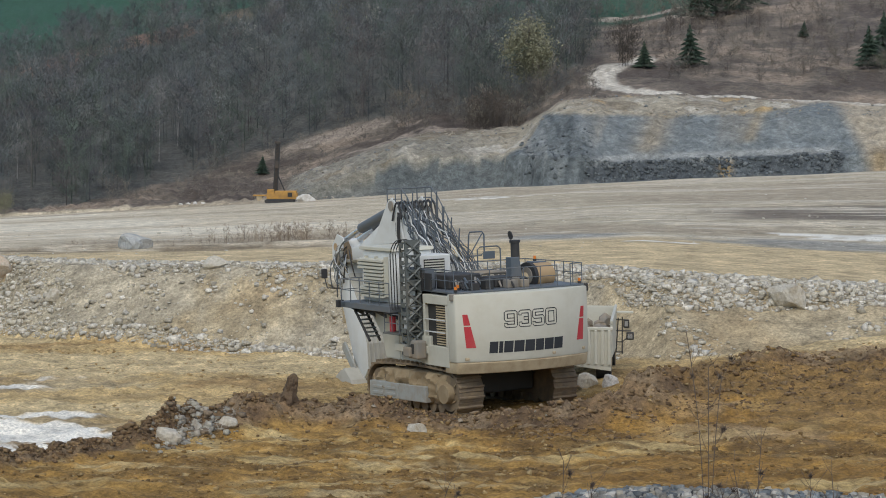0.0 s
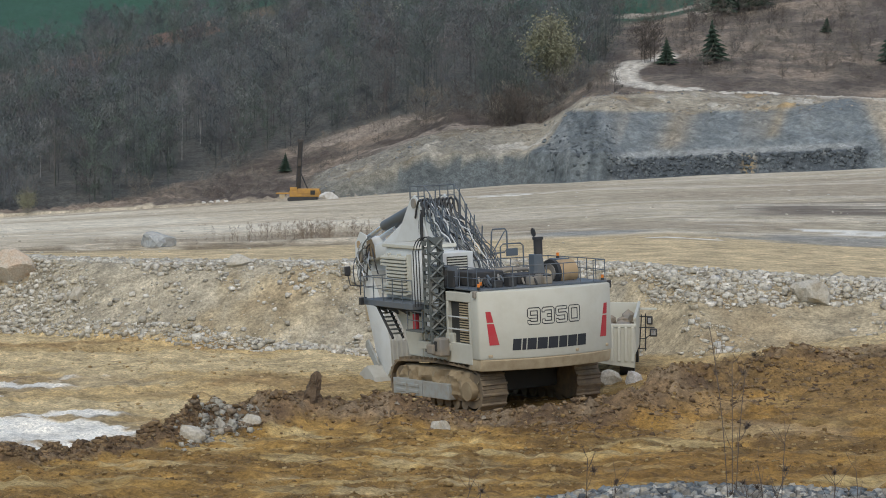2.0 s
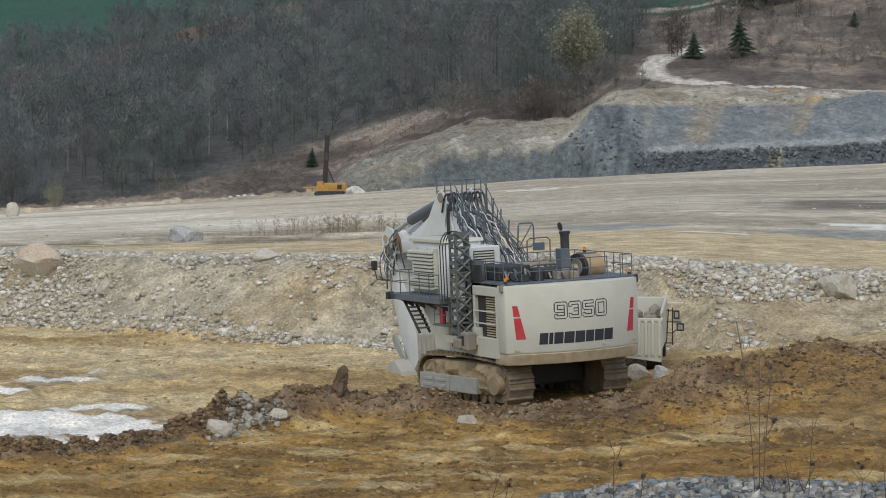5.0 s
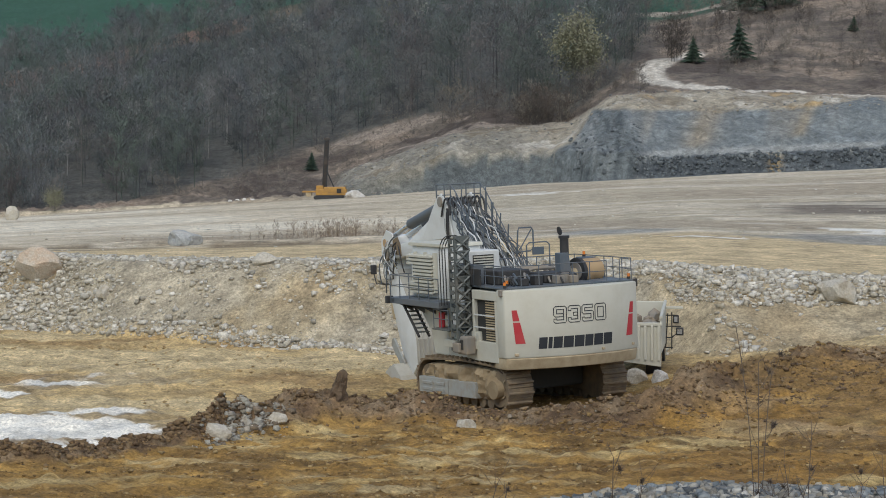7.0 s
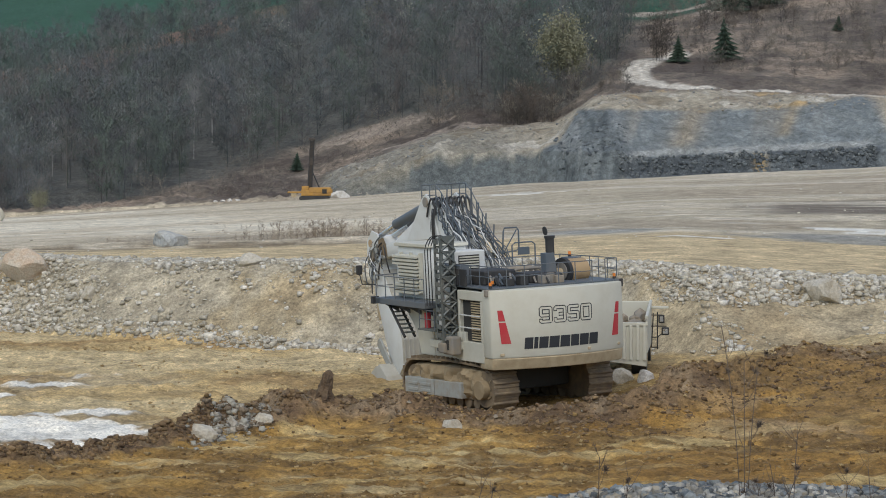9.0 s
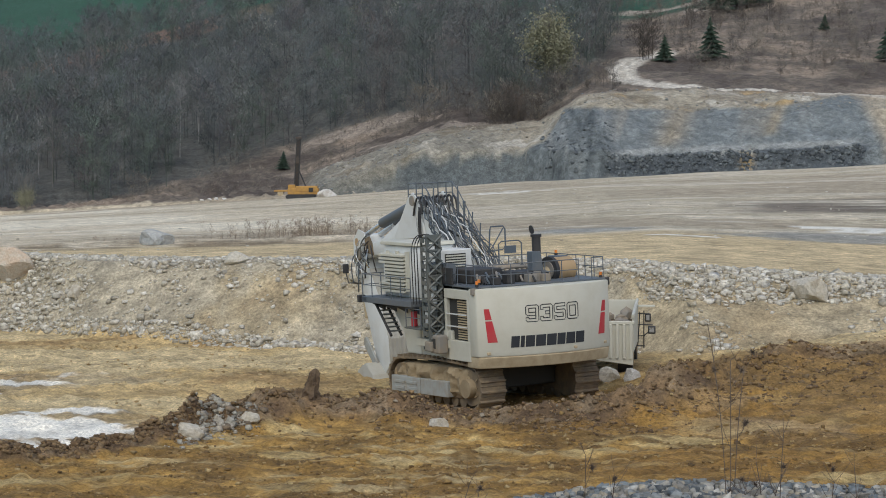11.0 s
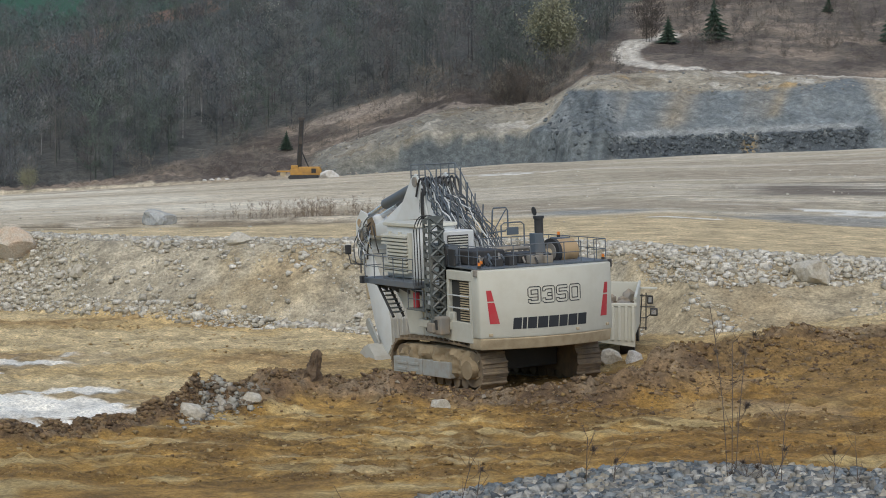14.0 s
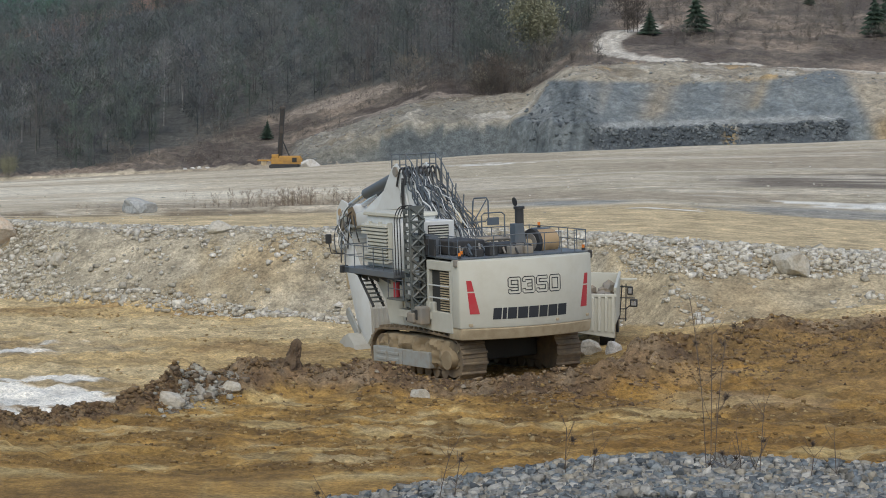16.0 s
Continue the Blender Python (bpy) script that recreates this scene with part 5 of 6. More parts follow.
    add("engine_cover", box(bmesh.new(), (-2.6, -2.6, 5.81), (-1.0, -0.4, 6.45), 0.06), BLACK, deck)
    add("deck_panel", box(bmesh.new(), (-3.2, -1.4, 5.81), (-2.7, 0.7, 6.7), 0.02), SLATE, deck)
    add("filter", rod(bmesh.new(), (0.2, -3.6, 5.81), (0.2, -3.6, 6.25), 0.2, 16), PLATE, deck, smooth=True)
    for y in (-1.3, -0.7, -0.1):
        add("cooler_pipe", pipe(bmesh.new(), [(-0.9, y, 6.1), (-0.2, y, 6.35), (0.9, y, 6.35), (1.4, y, 5.9)], 0.08, 8), PLATE, deck, smooth=True)
    for x0, y0 in ((-3.2, -4.35), (-2.6, -3.4), (3.2, -4.1), (2.5, -1.3), (-1.3, 0.4)):
        z0 = 5.82 if x0 != 2.5 else 6.76
        post = add("beacon", rod(bmesh.new(), (x0, y0, z0), (x0, y0, z0 + 0.1), 0.08, 10), BLACK, deck)
        add("lens", rod(bmesh.new(), (x0, y0, z0 + 0.1), (x0, y0, z0 + 0.24), 0.065, 12), AMBER, deck, "orange lamp lens", smooth=True)
    add("work_lamp", box(bmesh.new(), (-3.45, -4.4, 5.45), (-3.2, -4.15, 5.75), 0.04), PLATE, deck)
    add("rear_mirror", box(bmesh.new(), (3.36, -4.2, 5.45), (3.6, -4.05, 5.8), 0.03), BLACK, deck)
    # access gate behind the boom foot
    bm = bmesh.new()
    pipe(bm, [(0.7, 0.9, 5.81), (0.7, 0.9, 7.3), (0.85, 0.9, 7.42), (1.75, 0.9, 7.42), (1.9, 0.9, 7.3), (1.9, 0.9, 5.81)], 0.035)
    gate = add("deck_gate", bm, SLATE, deck)
    add("gate_panel", box(bmesh.new(), (1.0, 0.87, 6.85), (1.6, 0.93, 7.2), 0.01), SLATE, deck)

    # --- boom, stick and bucket, at the reach of this stroke
    reach.append(True)
    boom = add("boom", slab(bmesh.new(), [(0.6, 4.0), (1.6, 5.9), (4.3, 7.15), (6.7, 8.45), (8.2, 9.05), (9.3, 8.85), (12.0, 7.3), (14.7, 6.8), (15.0, 6.5), (14.6, 6.2), (11.5, 6.65), (8.6, 7.0), (5.2, 5.6), (1.9, 3.6), (1.0, 3.5)], -0.72, 0.72, "x", 0.09), LIGHT, label="grey-white boom covered with hydraulic hoses", smooth=True)
    for x0 in (-0.86, 0.74):
        add("cylinder_bracket", slab(bmesh.new(), [(7.2, 7.6), (8.3, 9.45), (8.75, 9.7), (9.15, 9.45), (10.6, 7.3)], x0, x0 + 0.12, "x", 0.03), LIGHT, boom)
        add("bracket_pin", rod(bmesh.new(), (x0 - 0.05, 8.75, 9.3), (x0 + 0.17, 8.75, 9.3), 0.24, 18), PLATE, boom, smooth=True)
    for x0 in (-0.4, 0.4):
        add("stick_cylinder", rod(bmesh.new(), (x0, 8.8, 9.25), (x0, 12.3, 8.1), 0.26, 18), SLATE, boom, "dark grey hydraulic cylinder", smooth=True)
        add("stick_cylinder_rod", rod(bmesh.new(), (x0, 12.2, 8.13), (x0, 14.9, 7.25), 0.13, 14), CHROME, boom, smooth=True)
        add("boom_cylinder", rod(bmesh.new(), (x0 * 3.2, 2.9, 3.6), (x0 * 3.2, 6.0, 5.6), 0.26, 18), SLATE, boom, smooth=True)
        add("boom_cylinder_rod", rod(bmesh.new(), (x0 * 3.2, 5.9, 5.55), (x0 * 3.2, 8.0, 6.9), 0.14, 14), CHROME, boom, smooth=True)
    # hoses along the back of the boom
    hose_rng = random.Random(3)

    def back(y):
        return float(np.interp(y, (0.6, 1.6, 4.3, 6.7, 8.2, 9.3), (5.2, 6.0, 7.2, 8.5, 9.1, 9.0)))
    for k in range(54):
        x0 = -0.85 + 1.7 * (k % 27) / 26 + hose_rng.uniform(-0.05, 0.05)
        lift = 0.1 + 0.45 * (k // 27) + hose_rng.uniform(0, 0.35)
        y1 = hose_rng.uniform(6.3, 8.4)
        y0 = hose_rng.uniform(0.7, 2.0)
        pts = []
        for j in range(9):
            t = j / 8
            y = y0 + (y1 - y0) * t
            sag = lift * math.sin(min(1, t * 1.15) * math.pi) ** 0.6 if t < 0.87 else lift * 0.4
            kink = 0.0 if j in (0, 8) else hose_rng.uniform(-0.13, 0.13)
            pts.append((x0 * (1 + 0.5 * (1 - t)) + 0.1 * math.sin(3 * t + k) + kink, y, back(y) + sag + 0.05 + kink * 0.6 - 0.5 * (t == 0)))
        add("hydraulic_hose", pipe(bmesh.new(), pts, hose_rng.choice((0.02, 0.027, 0.035)), 6), (BLACK, SLATE, STEEL, SLATE, LIGHT)[k % 5], boom, smooth=True)
    for k in range(10):
        x0 = -0.95 + 0.21 * k
        pts = curve_points((x0, 7.2, 8.7), (x0, 7.9, 10.3), (x0, 8.5, 8.6 + 0.1 * (k % 3)), 8)
        add("hose_bow", pipe(bmesh.new(), pts, 0.055, 6), BLACK, boom, smooth=True)
    for k in range(6):
        x0 = -0.92 + 0.05 * k
        add("hose_drop", pipe(bmesh.new(), curve_points((x0, 7.6 + 0.25 * k, 9.0), (x0 - 0.12, 7.5 + 0.28 * k, 8.2), (x0, 7.7 + 0.2 * k, 7.3), 6), 0.045, 6), BLACK, boom, smooth=True)
    # maintenance rails and ladder hoops along the boom
    for x0 in (-0.8, 0.8):
        line_pts = [(x0, 9.2, 10.1), (x0, 7.6, 10.15), (x0, 6.3, 9.75), (x0, 4.6, 8.75), (x0, 3.2, 7.7)]
        rail = add("boom_rail", pipe(bmesh.new(), line_pts, 0.03), SLATE, boom)
        add("boom_rail", pipe(bmesh.new(), [(p[0], p[1], p[2] - 0.5) for p in line_pts], 0.025), SLATE, boom)
        for y, z in ((9.2, 10.1), (8.4, 10.12), (7.6, 10.15), (6.3, 9.75), (5.4, 9.25), (4.6, 8.75), (3.2, 7.7)):
            add("boom_rail_post", rod(bmesh.new(), (x0, y, back(min(y, 9.3)) - 0.1), (x0, y, z), 0.03, 6), SLATE, boom)
        for y, z in ((6.1, 9.2), (5.0, 8.5), (4.0, 8.0), (3.0, 7.5)):
            add("step_stanchion", rod(bmesh.new(), (x0 * 0.8, y, back(y)), (x0 * 0.8, y - 0.35, z + 0.75), 0.036, 6), SLATE, boom)
    add("end_rail", pipe(bmesh.new(), [(-0.8, 9.2, 10.1), (0.8, 9.2, 10.1)], 0.03), SLATE, boom)
    loop = [(1.0, 2.6, 6.7), (1.05, 2.5, 7.9), (1.1, 2.5, 8.05), (1.75, 2.5, 8.05), (1.85, 2.5, 7.9), (1.85, 2.5, 7.1), (1.7, 2.5, 6.95), (1.0, 2.55, 6.9)]
    add("hoop", pipe(bmesh.new(), loop, 0.04), SLATE, boom)
    add("hoop_brace", pipe(bmesh.new(), [(1.1, 2.5, 7.0), (1.75, 2.5, 7.95)], 0.03), SLATE, boom)
    add("foot_rail", pipe(bmesh.new(), [(1.0, 3.4, 7.3), (1.0, 2.4, 6.7), (1.0, 1.6, 6.0)], 0.04), SLATE, boom)

    stick = add("stick", slab(bmesh.new(), [(14.3, 7.45), (14.8, 7.5), (15.1, 7.0), (15.0, 6.0), (14.7, 4.6), (13.6, 2.1), (13.0, 0.7), (12.3, 0.55), (11.75, 1.1), (11.8, 2.4), (12.6, 4.4), (13.8, 6.0), (14.1, 6.6)], -0.62, 0.62, "x", 0.08), LIGHT, label="grey-white stick with a soiled inner face", smooth=True)
    add("inner_wear_plate", slab(bmesh.new(), [(11.72, 1.2), (11.77, 2.4), (12.57, 4.4), (13.6, 5.8), (13.66, 5.75), (12.63, 4.36), (11.83, 2.36), (11.78, 1.2)], -0.6, 0.6, "x"), DUSTY, stick, "inner face grey with stone dust")
    for k in range(5):
        x0 = -0.5 + 0.25 * k
        add("wear_strip", slab(bmesh.new(), [(11.68, 1.3), (11.73, 2.4), (12.53, 4.4), (13.4, 5.6), (13.46, 5.58), (12.6, 4.38), (11.8, 2.38), (11.75, 1.3)], x0 - 0.03, x0 + 0.03, "x"), DUSTY, stick)
    add("pivot_pin", rod(bmesh.new(), (-0.85, 14.5, 6.5), (0.85, 14.5, 6.5), 0.3, 20), PLATE, stick, smooth=True)
    loop_rng = random.Random(21)
    for k in range(18):
        x0 = -0.7 - 0.03 * (k % 4)
        ya, za = loop_rng.uniform(13.2, 14.9), loop_rng.uniform(5.9, 7.5)
        yb, zb = ya + loop_rng.uniform(-0.7, 0.5), za - loop_rng.uniform(0.5, 1.6)
        bow = (x0 - 0.3, (ya + yb) / 2 + loop_rng.uniform(-0.6, 0.8), (za + zb) / 2 + loop_rng.uniform(-0.3, 0.5))
        add("stick_hose", pipe(bmesh.new(), curve_points((x0, ya, za), bow, (x0, yb, zb), 8), loop_rng.choice((0.022, 0.03, 0.036)), 6), (BLACK, SLATE, STEEL, CHROME)[k % 4], stick, smooth=True)
    add("head_plate", slab(bmesh.new(), [(13.6, 6.6), (13.9, 7.6), (14.6, 7.75), (15.2, 7.2), (15.25, 6.2), (14.9, 5.2), (14.2, 5.3)], -0.72, -0.64, "x", 0.02), LIGHT, stick, "grey-white head plate of the stick")
    add("amber_disc", rod(bmesh.new(), (-0.76, 14.75, 7.1), (-0.71, 14.75, 7.1), 0.2, 18), TAN, stick, "tan round marking")
    add("soiled_web", slab(bmesh.new(), [(12.8, 6.5), (13.7, 6.6), (13.8, 7.3), (13.2, 7.45), (12.9, 7.1)], -0.74, -0.725, "x"), MUDDY, boom, "brown greasy web between boom and stick")
    for y0, z0 in ((13.9, 7.0), (14.3, 6.0), (14.9, 6.3), (14.5, 5.6)):
        add("hose_fitting", rod(bmesh.new(), (-0.8, y0, z0), (-0.66, y0, z0), 0.09, 10), PLATE, stick, smooth=True)
    add("bucket_cylinder", rod(bmesh.new(), (0, 15.75, 6.1), (0, 15.15, 3.2), 0.24, 16), EARTHY, stick, "dusty bucket cylinder", smooth=True)
    add("bucket_cylinder_rod", rod(bmesh.new(), (0, 15.17, 3.3), (0, 14.3, 2.1), 0.13, 12), CHROME, stick, smooth=True)
    for x0 in (-0.8, 0.68):
        add("bucket_link", slab(bmesh.new(), [(14.25, 2.25), (14.0, 2.35), (12.85, 1.2), (12.8, 0.9), (13.1, 0.85), (14.3, 1.95)], x0, x0 + 0.12, "x", 0.03), SCUFFED, stick)
    lower = Matrix.Translation((0, 0, -0.35))
    bucket = add("bucket", slab(bmesh.new(), [(13.3, 1.35), (12.9, 1.5), (12.2, 0.95), (11.9, 0.3), (12.05, 0.2), (12.4, 0.72), (12.95, 1.2), (13.6, 0.9), (13.95, 0.1), (13.75, -0.75), (13.0, -1.2), (11.6, -1.3), (11.6, -1.42), (13.1, -1.36), (13.95, -0.85), (14.2, 0.1), (13.85, 1.05)], -1.35, 1.35, "x"), DUSTY, label="dust-covered pale grey digging bucket with teeth", m=turn_up @ lower)
    for x0 in (-1.38, 1.3):
        add("bucket_cheek", slab(bmesh.new(), [(12.9, 1.45), (12.2, 0.95), (11.85, 0.2), (11.5, -1.35), (13.1, -1.36), (13.95, -0.85), (14.2, 0.1), (13.85, 1.05), (13.3, 1.35)], x0, x0 + 0.08, "x", 0.015), DUSTY, bucket, m=turn_up @ lower)
    for k in range(6):
        x0 = -1.2 + 0.48 * k
        add("tooth", slab(bmesh.new(), [(11.7, -1.28), (11.7, -1.46), (11.1, -1.5)], x0 - 0.12, x0 + 0.12, "x", 0.02), STEEL, bucket, m=turn_up @ lower)
    return ex


excavator()

# ------------------------------------------------------------------ haul truck behind the excavator
def haul_truck():
    ground = float(height(np.array([6.5]), np.array([122.0]))[0])
    tr = thing("haul_truck", pose(6.55, 121.6, ground - 0.05, 0, 0, -6), "white dump truck with a ribbed tray, waiting behind the excavator", "truck")
    tray = part("tray", slab(bmesh.new(), [(-1.7, 1.15), (1.7, 1.15), (1.7, 1.3), (-1.7, 1.3)], -2.0, 3.6, "y", 0.03), WHITE, tr, "white ribbed tray filled with rock")
    part("tray_rear_wall", slab(bmesh.new(), [(-1.7, 1.0), (1.7, 0.55), (1.72, 2.55), (-1.72, 2.55)], -2.12, -2.0, "y", 0.02), WHITE, tray)
    part("tray_front_wall", box(bmesh.new(), (-1.7, 3.5, 1.3), (1.7, 3.62, 3.25), 0.03), WHITE, tray)
    for sx in (-1, 1):
        part("tray_side_wall", slab(bmesh.new(), [(-2.0, 1.2), (3.5, 1.2), (3.5, 3.2), (-2.0, 2.85)], sx * 1.7 - 0.05, sx * 1.7 + 0.05, "x", 0.02), WHITE, tray)
        part("tray_rim", pipe(bmesh.new(), [(sx * 1.7, -2.1, 2.9), (sx * 1.7, 3.6, 3.25)], 0.08, 8), WHITE, tray)
    part("tray_rim", box(bmesh.new(), (-1.78, -2.18, 2.5), (1.78, -1.98, 2.66), 0.03), WHITE, tray)
    for k in range(11):
        x0 = -1.6 + 0.32 * k
        part("tray_rib", box(bmesh.new(), (x0 - 0.07, -2.22, 0.95 - 0.1 * (k / 10)), (x0 + 0.07, -2.1, 2.52), 0.03), WHITE, tray)
    rng = random.Random(9)
    for k in range(26):
        bm = bmesh.new()
        bmesh.ops.create_icosphere(bm, subdivisions=1, radius=rng.uniform(0.2, 0.42))
        for v in bm.verts:
            v.co = v.co * rng.uniform(0.75, 1.2) + Vector((0, 0, 0))
        bmesh.ops.translate(bm, vec=(rng.uniform(-1.4, 1.4), rng.uniform(-1.6, 3.1), rng.uniform(2.25, 2.6)), verts=bm.verts)
        part("load_rock", bm, PLATE, tray)
    part("load_bed", box(bmesh.new(), (-1.62, -1.95, 1.31), (1.62, 3.45, 2.3), 0.1), MUDDY, tray)
    part("chassis", box(bmesh.new(), (-0.6, -1.6, 0.7), (0.6, 6.0, 1.12), 0.05), BLACK, tr)
    for sx in (-1, 1):
        for y in (-0.6, 4.6):
            tyre = part("wheel", rod(bmesh.new(), (sx * 0.95, y, 0.78), (sx * 1.65, y, 0.78), 0.78, 28), BLACK, tr, "black mud-covered tyre", smooth=True)
            part("rim", rod(bmesh.new(), (sx * 1.5, y, 0.78), (sx * 1.68, y, 0.78), 0.4, 20), EARTHY, tyre, smooth=True)
    cab = part("cab", slab(bmesh.new(), [(3.8, 1.15), (5.9, 1.15), (5.9, 2.2), (5.4, 3.0), (3.8, 3.0)], -1.5, 0.6, "x", 0.08), WHITE, tr)
    part("windscreen", box(bmesh.new(), (-1.3, 5.5, 2.15), (0.4, 5.75, 2.8), 0.02), GLASS, cab)
    # mirror frame standing out beside the tray
    for a, b in (((1.75, 3.0, 1.0), (1.85, 3.0, 2.7)), ((2.05, 3.0, 0.9), (2.05, 3.0, 2.75)), ((1.7, 3.0, 2.6), (2.3, 3.0, 2.6)), ((1.7, 3.0, 2.05), (2.5, 3.0, 2.05)), ((1.7, 3.0, 1.5), (2.1, 3.0, 1.5)), ((2.05, 3.0, 1.5), (2.6, 3.0, 1.95)), ((1.7, 3.0, 1.0), (2.1, 3.0, 1.0))):
        part("mirror_frame", pipe(bmesh.new(), [a, b], 0.03), BLACK, tr)
    for x0, z0, w, h in ((2.1, 2.2, 0.3, 0.42), (2.25, 1.6, 0.38, 0.4)):
        m = part("mirror", box(bmesh.new(), (x0, 2.92, z0), (x0 + w, 3.1, z0 + h), 0.05), BLACK, tr, "black-framed mirror")
        part("mirror_glass", box(bmesh.new(), (x0 + 0.07, 2.905, z0 + 0.08), (x0 + w - 0.07, 2.93, z0 + h - 0.08)), CHROME, m)
    part("rail_plate", box(bmesh.new(), (1.7, 2.6, 2.95), (2.6, 2.9, 3.05), 0.02), WHITE, tr)


haul_truck()


# ------------------------------------------------------------------ drill rig on the far edge of the plain
def drill_rig():
    x, d = -29.3, 441.0
    ground = float(height(np.array([x]), np.array([d]))[0])
    rig = thing("drill_rig", pose(x, d, ground - 0.1), "yellow crawler drill rig with a raised dark mast", "drill rig")
    body = part("body", box(bmesh.new(), (-1.6, -1.2, 0.8), (3.8, 1.2, 1.9), 0.1), YELLOW, rig)
    part("engine_hood", box(bmesh.new(), (-0.2, -1.25, 1.3), (3.6, 1.25, 2.25), 0.12), YELLOW, body)
    part("hood_grille", box(bmesh.new(), (2.1, -1.3, 1.2), (2.9, -1.24, 1.95)), DARK, body)
    part("operator_cab", box(bmesh.new(), (-1.5, -1.15, 1.9), (-0.3, 0.6, 2.5), 0.06), YELLOW, body)
    part("platform", box(bmesh.new(), (-4.0, -1.0, 1.3), (-1.5, 1.0, 1.55), 0.04), YELLOW, body)
    part("hose_reel", rod(bmesh.new(), (-2.9, -0.9, 1.0), (-2.9, 0.5, 1.0), 0.5, 18), EARTHY, body)
    for y in (-1.3, 0.6):
        part("crawler", slab(bmesh.new(), [(-1.9, 0.15), (-1.6, 0), (2.9, 0), (3.3, 0.3), (3.3, 0.55), (3.0, 0.8), (-1.6, 0.8), (-2.0, 0.5)], y, y + 0.7, "y", 0.05), BLACK, rig)
    mast = part("mast", box(bmesh.new(), (-0.62, -0.25, 0.9), (-0.5, -0.13, 10.6)), BLACK, rig, "dark steel lattice mast")
    lean = Matrix.Translation((-0.3, 0, 1.0)) @ Matrix.Rotation(radians(3.5), 4, "Y") @ Matrix.Translation((0.3, 0, -1.0))
    for x0 in (-0.62, 0.05):
        for y0 in (-0.3, 0.25):
            part("mast_chord", box(bmesh.new(), (x0, y0, 0.9), (x0 + 0.16, y0 + 0.16, 10.6)), BLACK, mast)
    for k in range(16):
        z = 1.0 + 0.6 * k
        part("mast_brace", pipe(bmesh.new(), [(-0.55, -0.3, z), (0.13, -0.3, z + 0.58)], 0.06, 5), BLACK, mast)
    part("mast_core", box(bmesh.new(), (-0.5, -0.16, 0.9), (0.1, 0.24, 10.4)), MUDDARK, mast)
    part("drill_string", rod(bmesh.new(), (-0.24, 0, 0.2), (-0.24, 0, 9.5), 0.13, 10), MUDDARK, mast)
    part("drill_head", box(bmesh.new(), (-0.5, -0.45, 6.2), (0.1, 0.3, 7.4), 0.05), MUDDARK, mast)
    part("mast_crown", box(bmesh.new(), (-0.75, -0.4, 10.5), (0.3, 0.5, 10.9), 0.05), MUDDARK, mast)
    part("mast_stay", rod(bmesh.new(), (1.6, 0, 2.0), (0.0, 0, 5.2), 0.12, 8), BLACK, mast)
    for ob in (mast, *mast.children):
        ob.data.transform(lean)


drill_rig()


# ------------------------------------------------------------------ single boulders
def rock_surface(name, base, stain, scale):
    m, nt, bsdf = node_material(name)
    c = mix_colour(nt, remap(nt, noise_out(nt, scale, 6, 0.65), 0.42, 0.62), base, stain)
    c = mix_colour(nt, 1.0, c, remap(nt, noise_out(nt, scale * 7, 5, 0.7), 0.3, 0.7, 0.7, 1.25), "MULTIPLY")
    nt.links.new(c, bsdf.inputs["Base Color"])
    bsdf.inputs["Roughness"].default_value = 0.9
    bump(nt, bsdf, noise_out(nt, scale * 5, 7, 0.7), 0.12, 0.8)
    return m


PALE_ROCK = rock_surface("pale_limestone", (0.5, 0.465, 0.39), (0.42, 0.37, 0.28), 1.2)
WARM_ROCK = rock_surface("orange_stained_limestone", (0.52, 0.46, 0.37), (0.5, 0.385, 0.28), 1.4)
BLUE_ROCK = rock_surface("blue_grey_rock", (0.36, 0.37, 0.36), (0.46, 0.44, 0.39), 1.0)
WHITE_ROCK = rock_surface("white_limestone", (0.66, 0.64, 0.6), (0.5, 0.46, 0.4), 2.0)
EARTH = rock_surface("dug_earth", (0.14, 0.095, 0.055), (0.1, 0.066, 0.04), 2.5)


def boulder(name, x, d, w, depth, tall, material, seed, label, up=0.0):
    rng = np.random.default_rng(seed)
    bm = bmesh.new()
    bmesh.ops.create_icosphere(bm, subdivisions=3, radius=1)
    cuts = rng.normal(size=(12, 3))
    cuts /= np.linalg.norm(cuts, axis=1, keepdims=True)
    for v in bm.verts:
        p = np.array(v.co)
        for c in cuts:
            p = p - max(0.0, float(p @ c) - 0.66) * c
        p = p * (1 + 0.12 * noise.fractal(Vector(p * 1.7) + Vector((seed, 0, 0)), 1.0, 2.0, 4))
        v.co = Vector((p[0] * w / 1.6, p[1] * depth / 1.6, (p[2] + 0.42) * tall / 1.25))
    z = float(height(np.array([x]), np.array([d]))[0])
    ob = part(name, bm, material, None, label)
    ob.matrix_world = pose(x, d, z - 0.08 * tall + up)
    return tagged(ob, label, "boulder", "far stones" if name == "far_stone" else "single boulders")


boulder("boulder", -21.9, 178.6, 2.9, 2.0, 1.15, BLUE_ROCK, 1, "blue-grey slab of rock beside the haul road")
boulder("boulder", -28.5, 157.6, 2.6, 2.1, 1.75, WARM_ROCK, 2, "orange-stained limestone boulder on the crest of the bank", 0.45)
boulder("boulder", 18.1, 131.2, 2.1, 1.6, 1.2, PALE_ROCK, 3, "pale rounded boulder among the rubble of the bank")
boulder("boulder", -23.9, 437.5, 2.7, 2.0, 1.6, WHITE_ROCK, 4, "whitish block of rock beside the drill rig")
boulder("boulder", -74.2, 386.5, 2.1, 1.8, 2.1, PALE_ROCK, 5, "grey block standing alone on the gravel plain")
boulder("boulder", 7.75, 116.6, 0.75, 0.6, 0.6, WHITE_ROCK, 6, "small white stone lying on the dug earth")
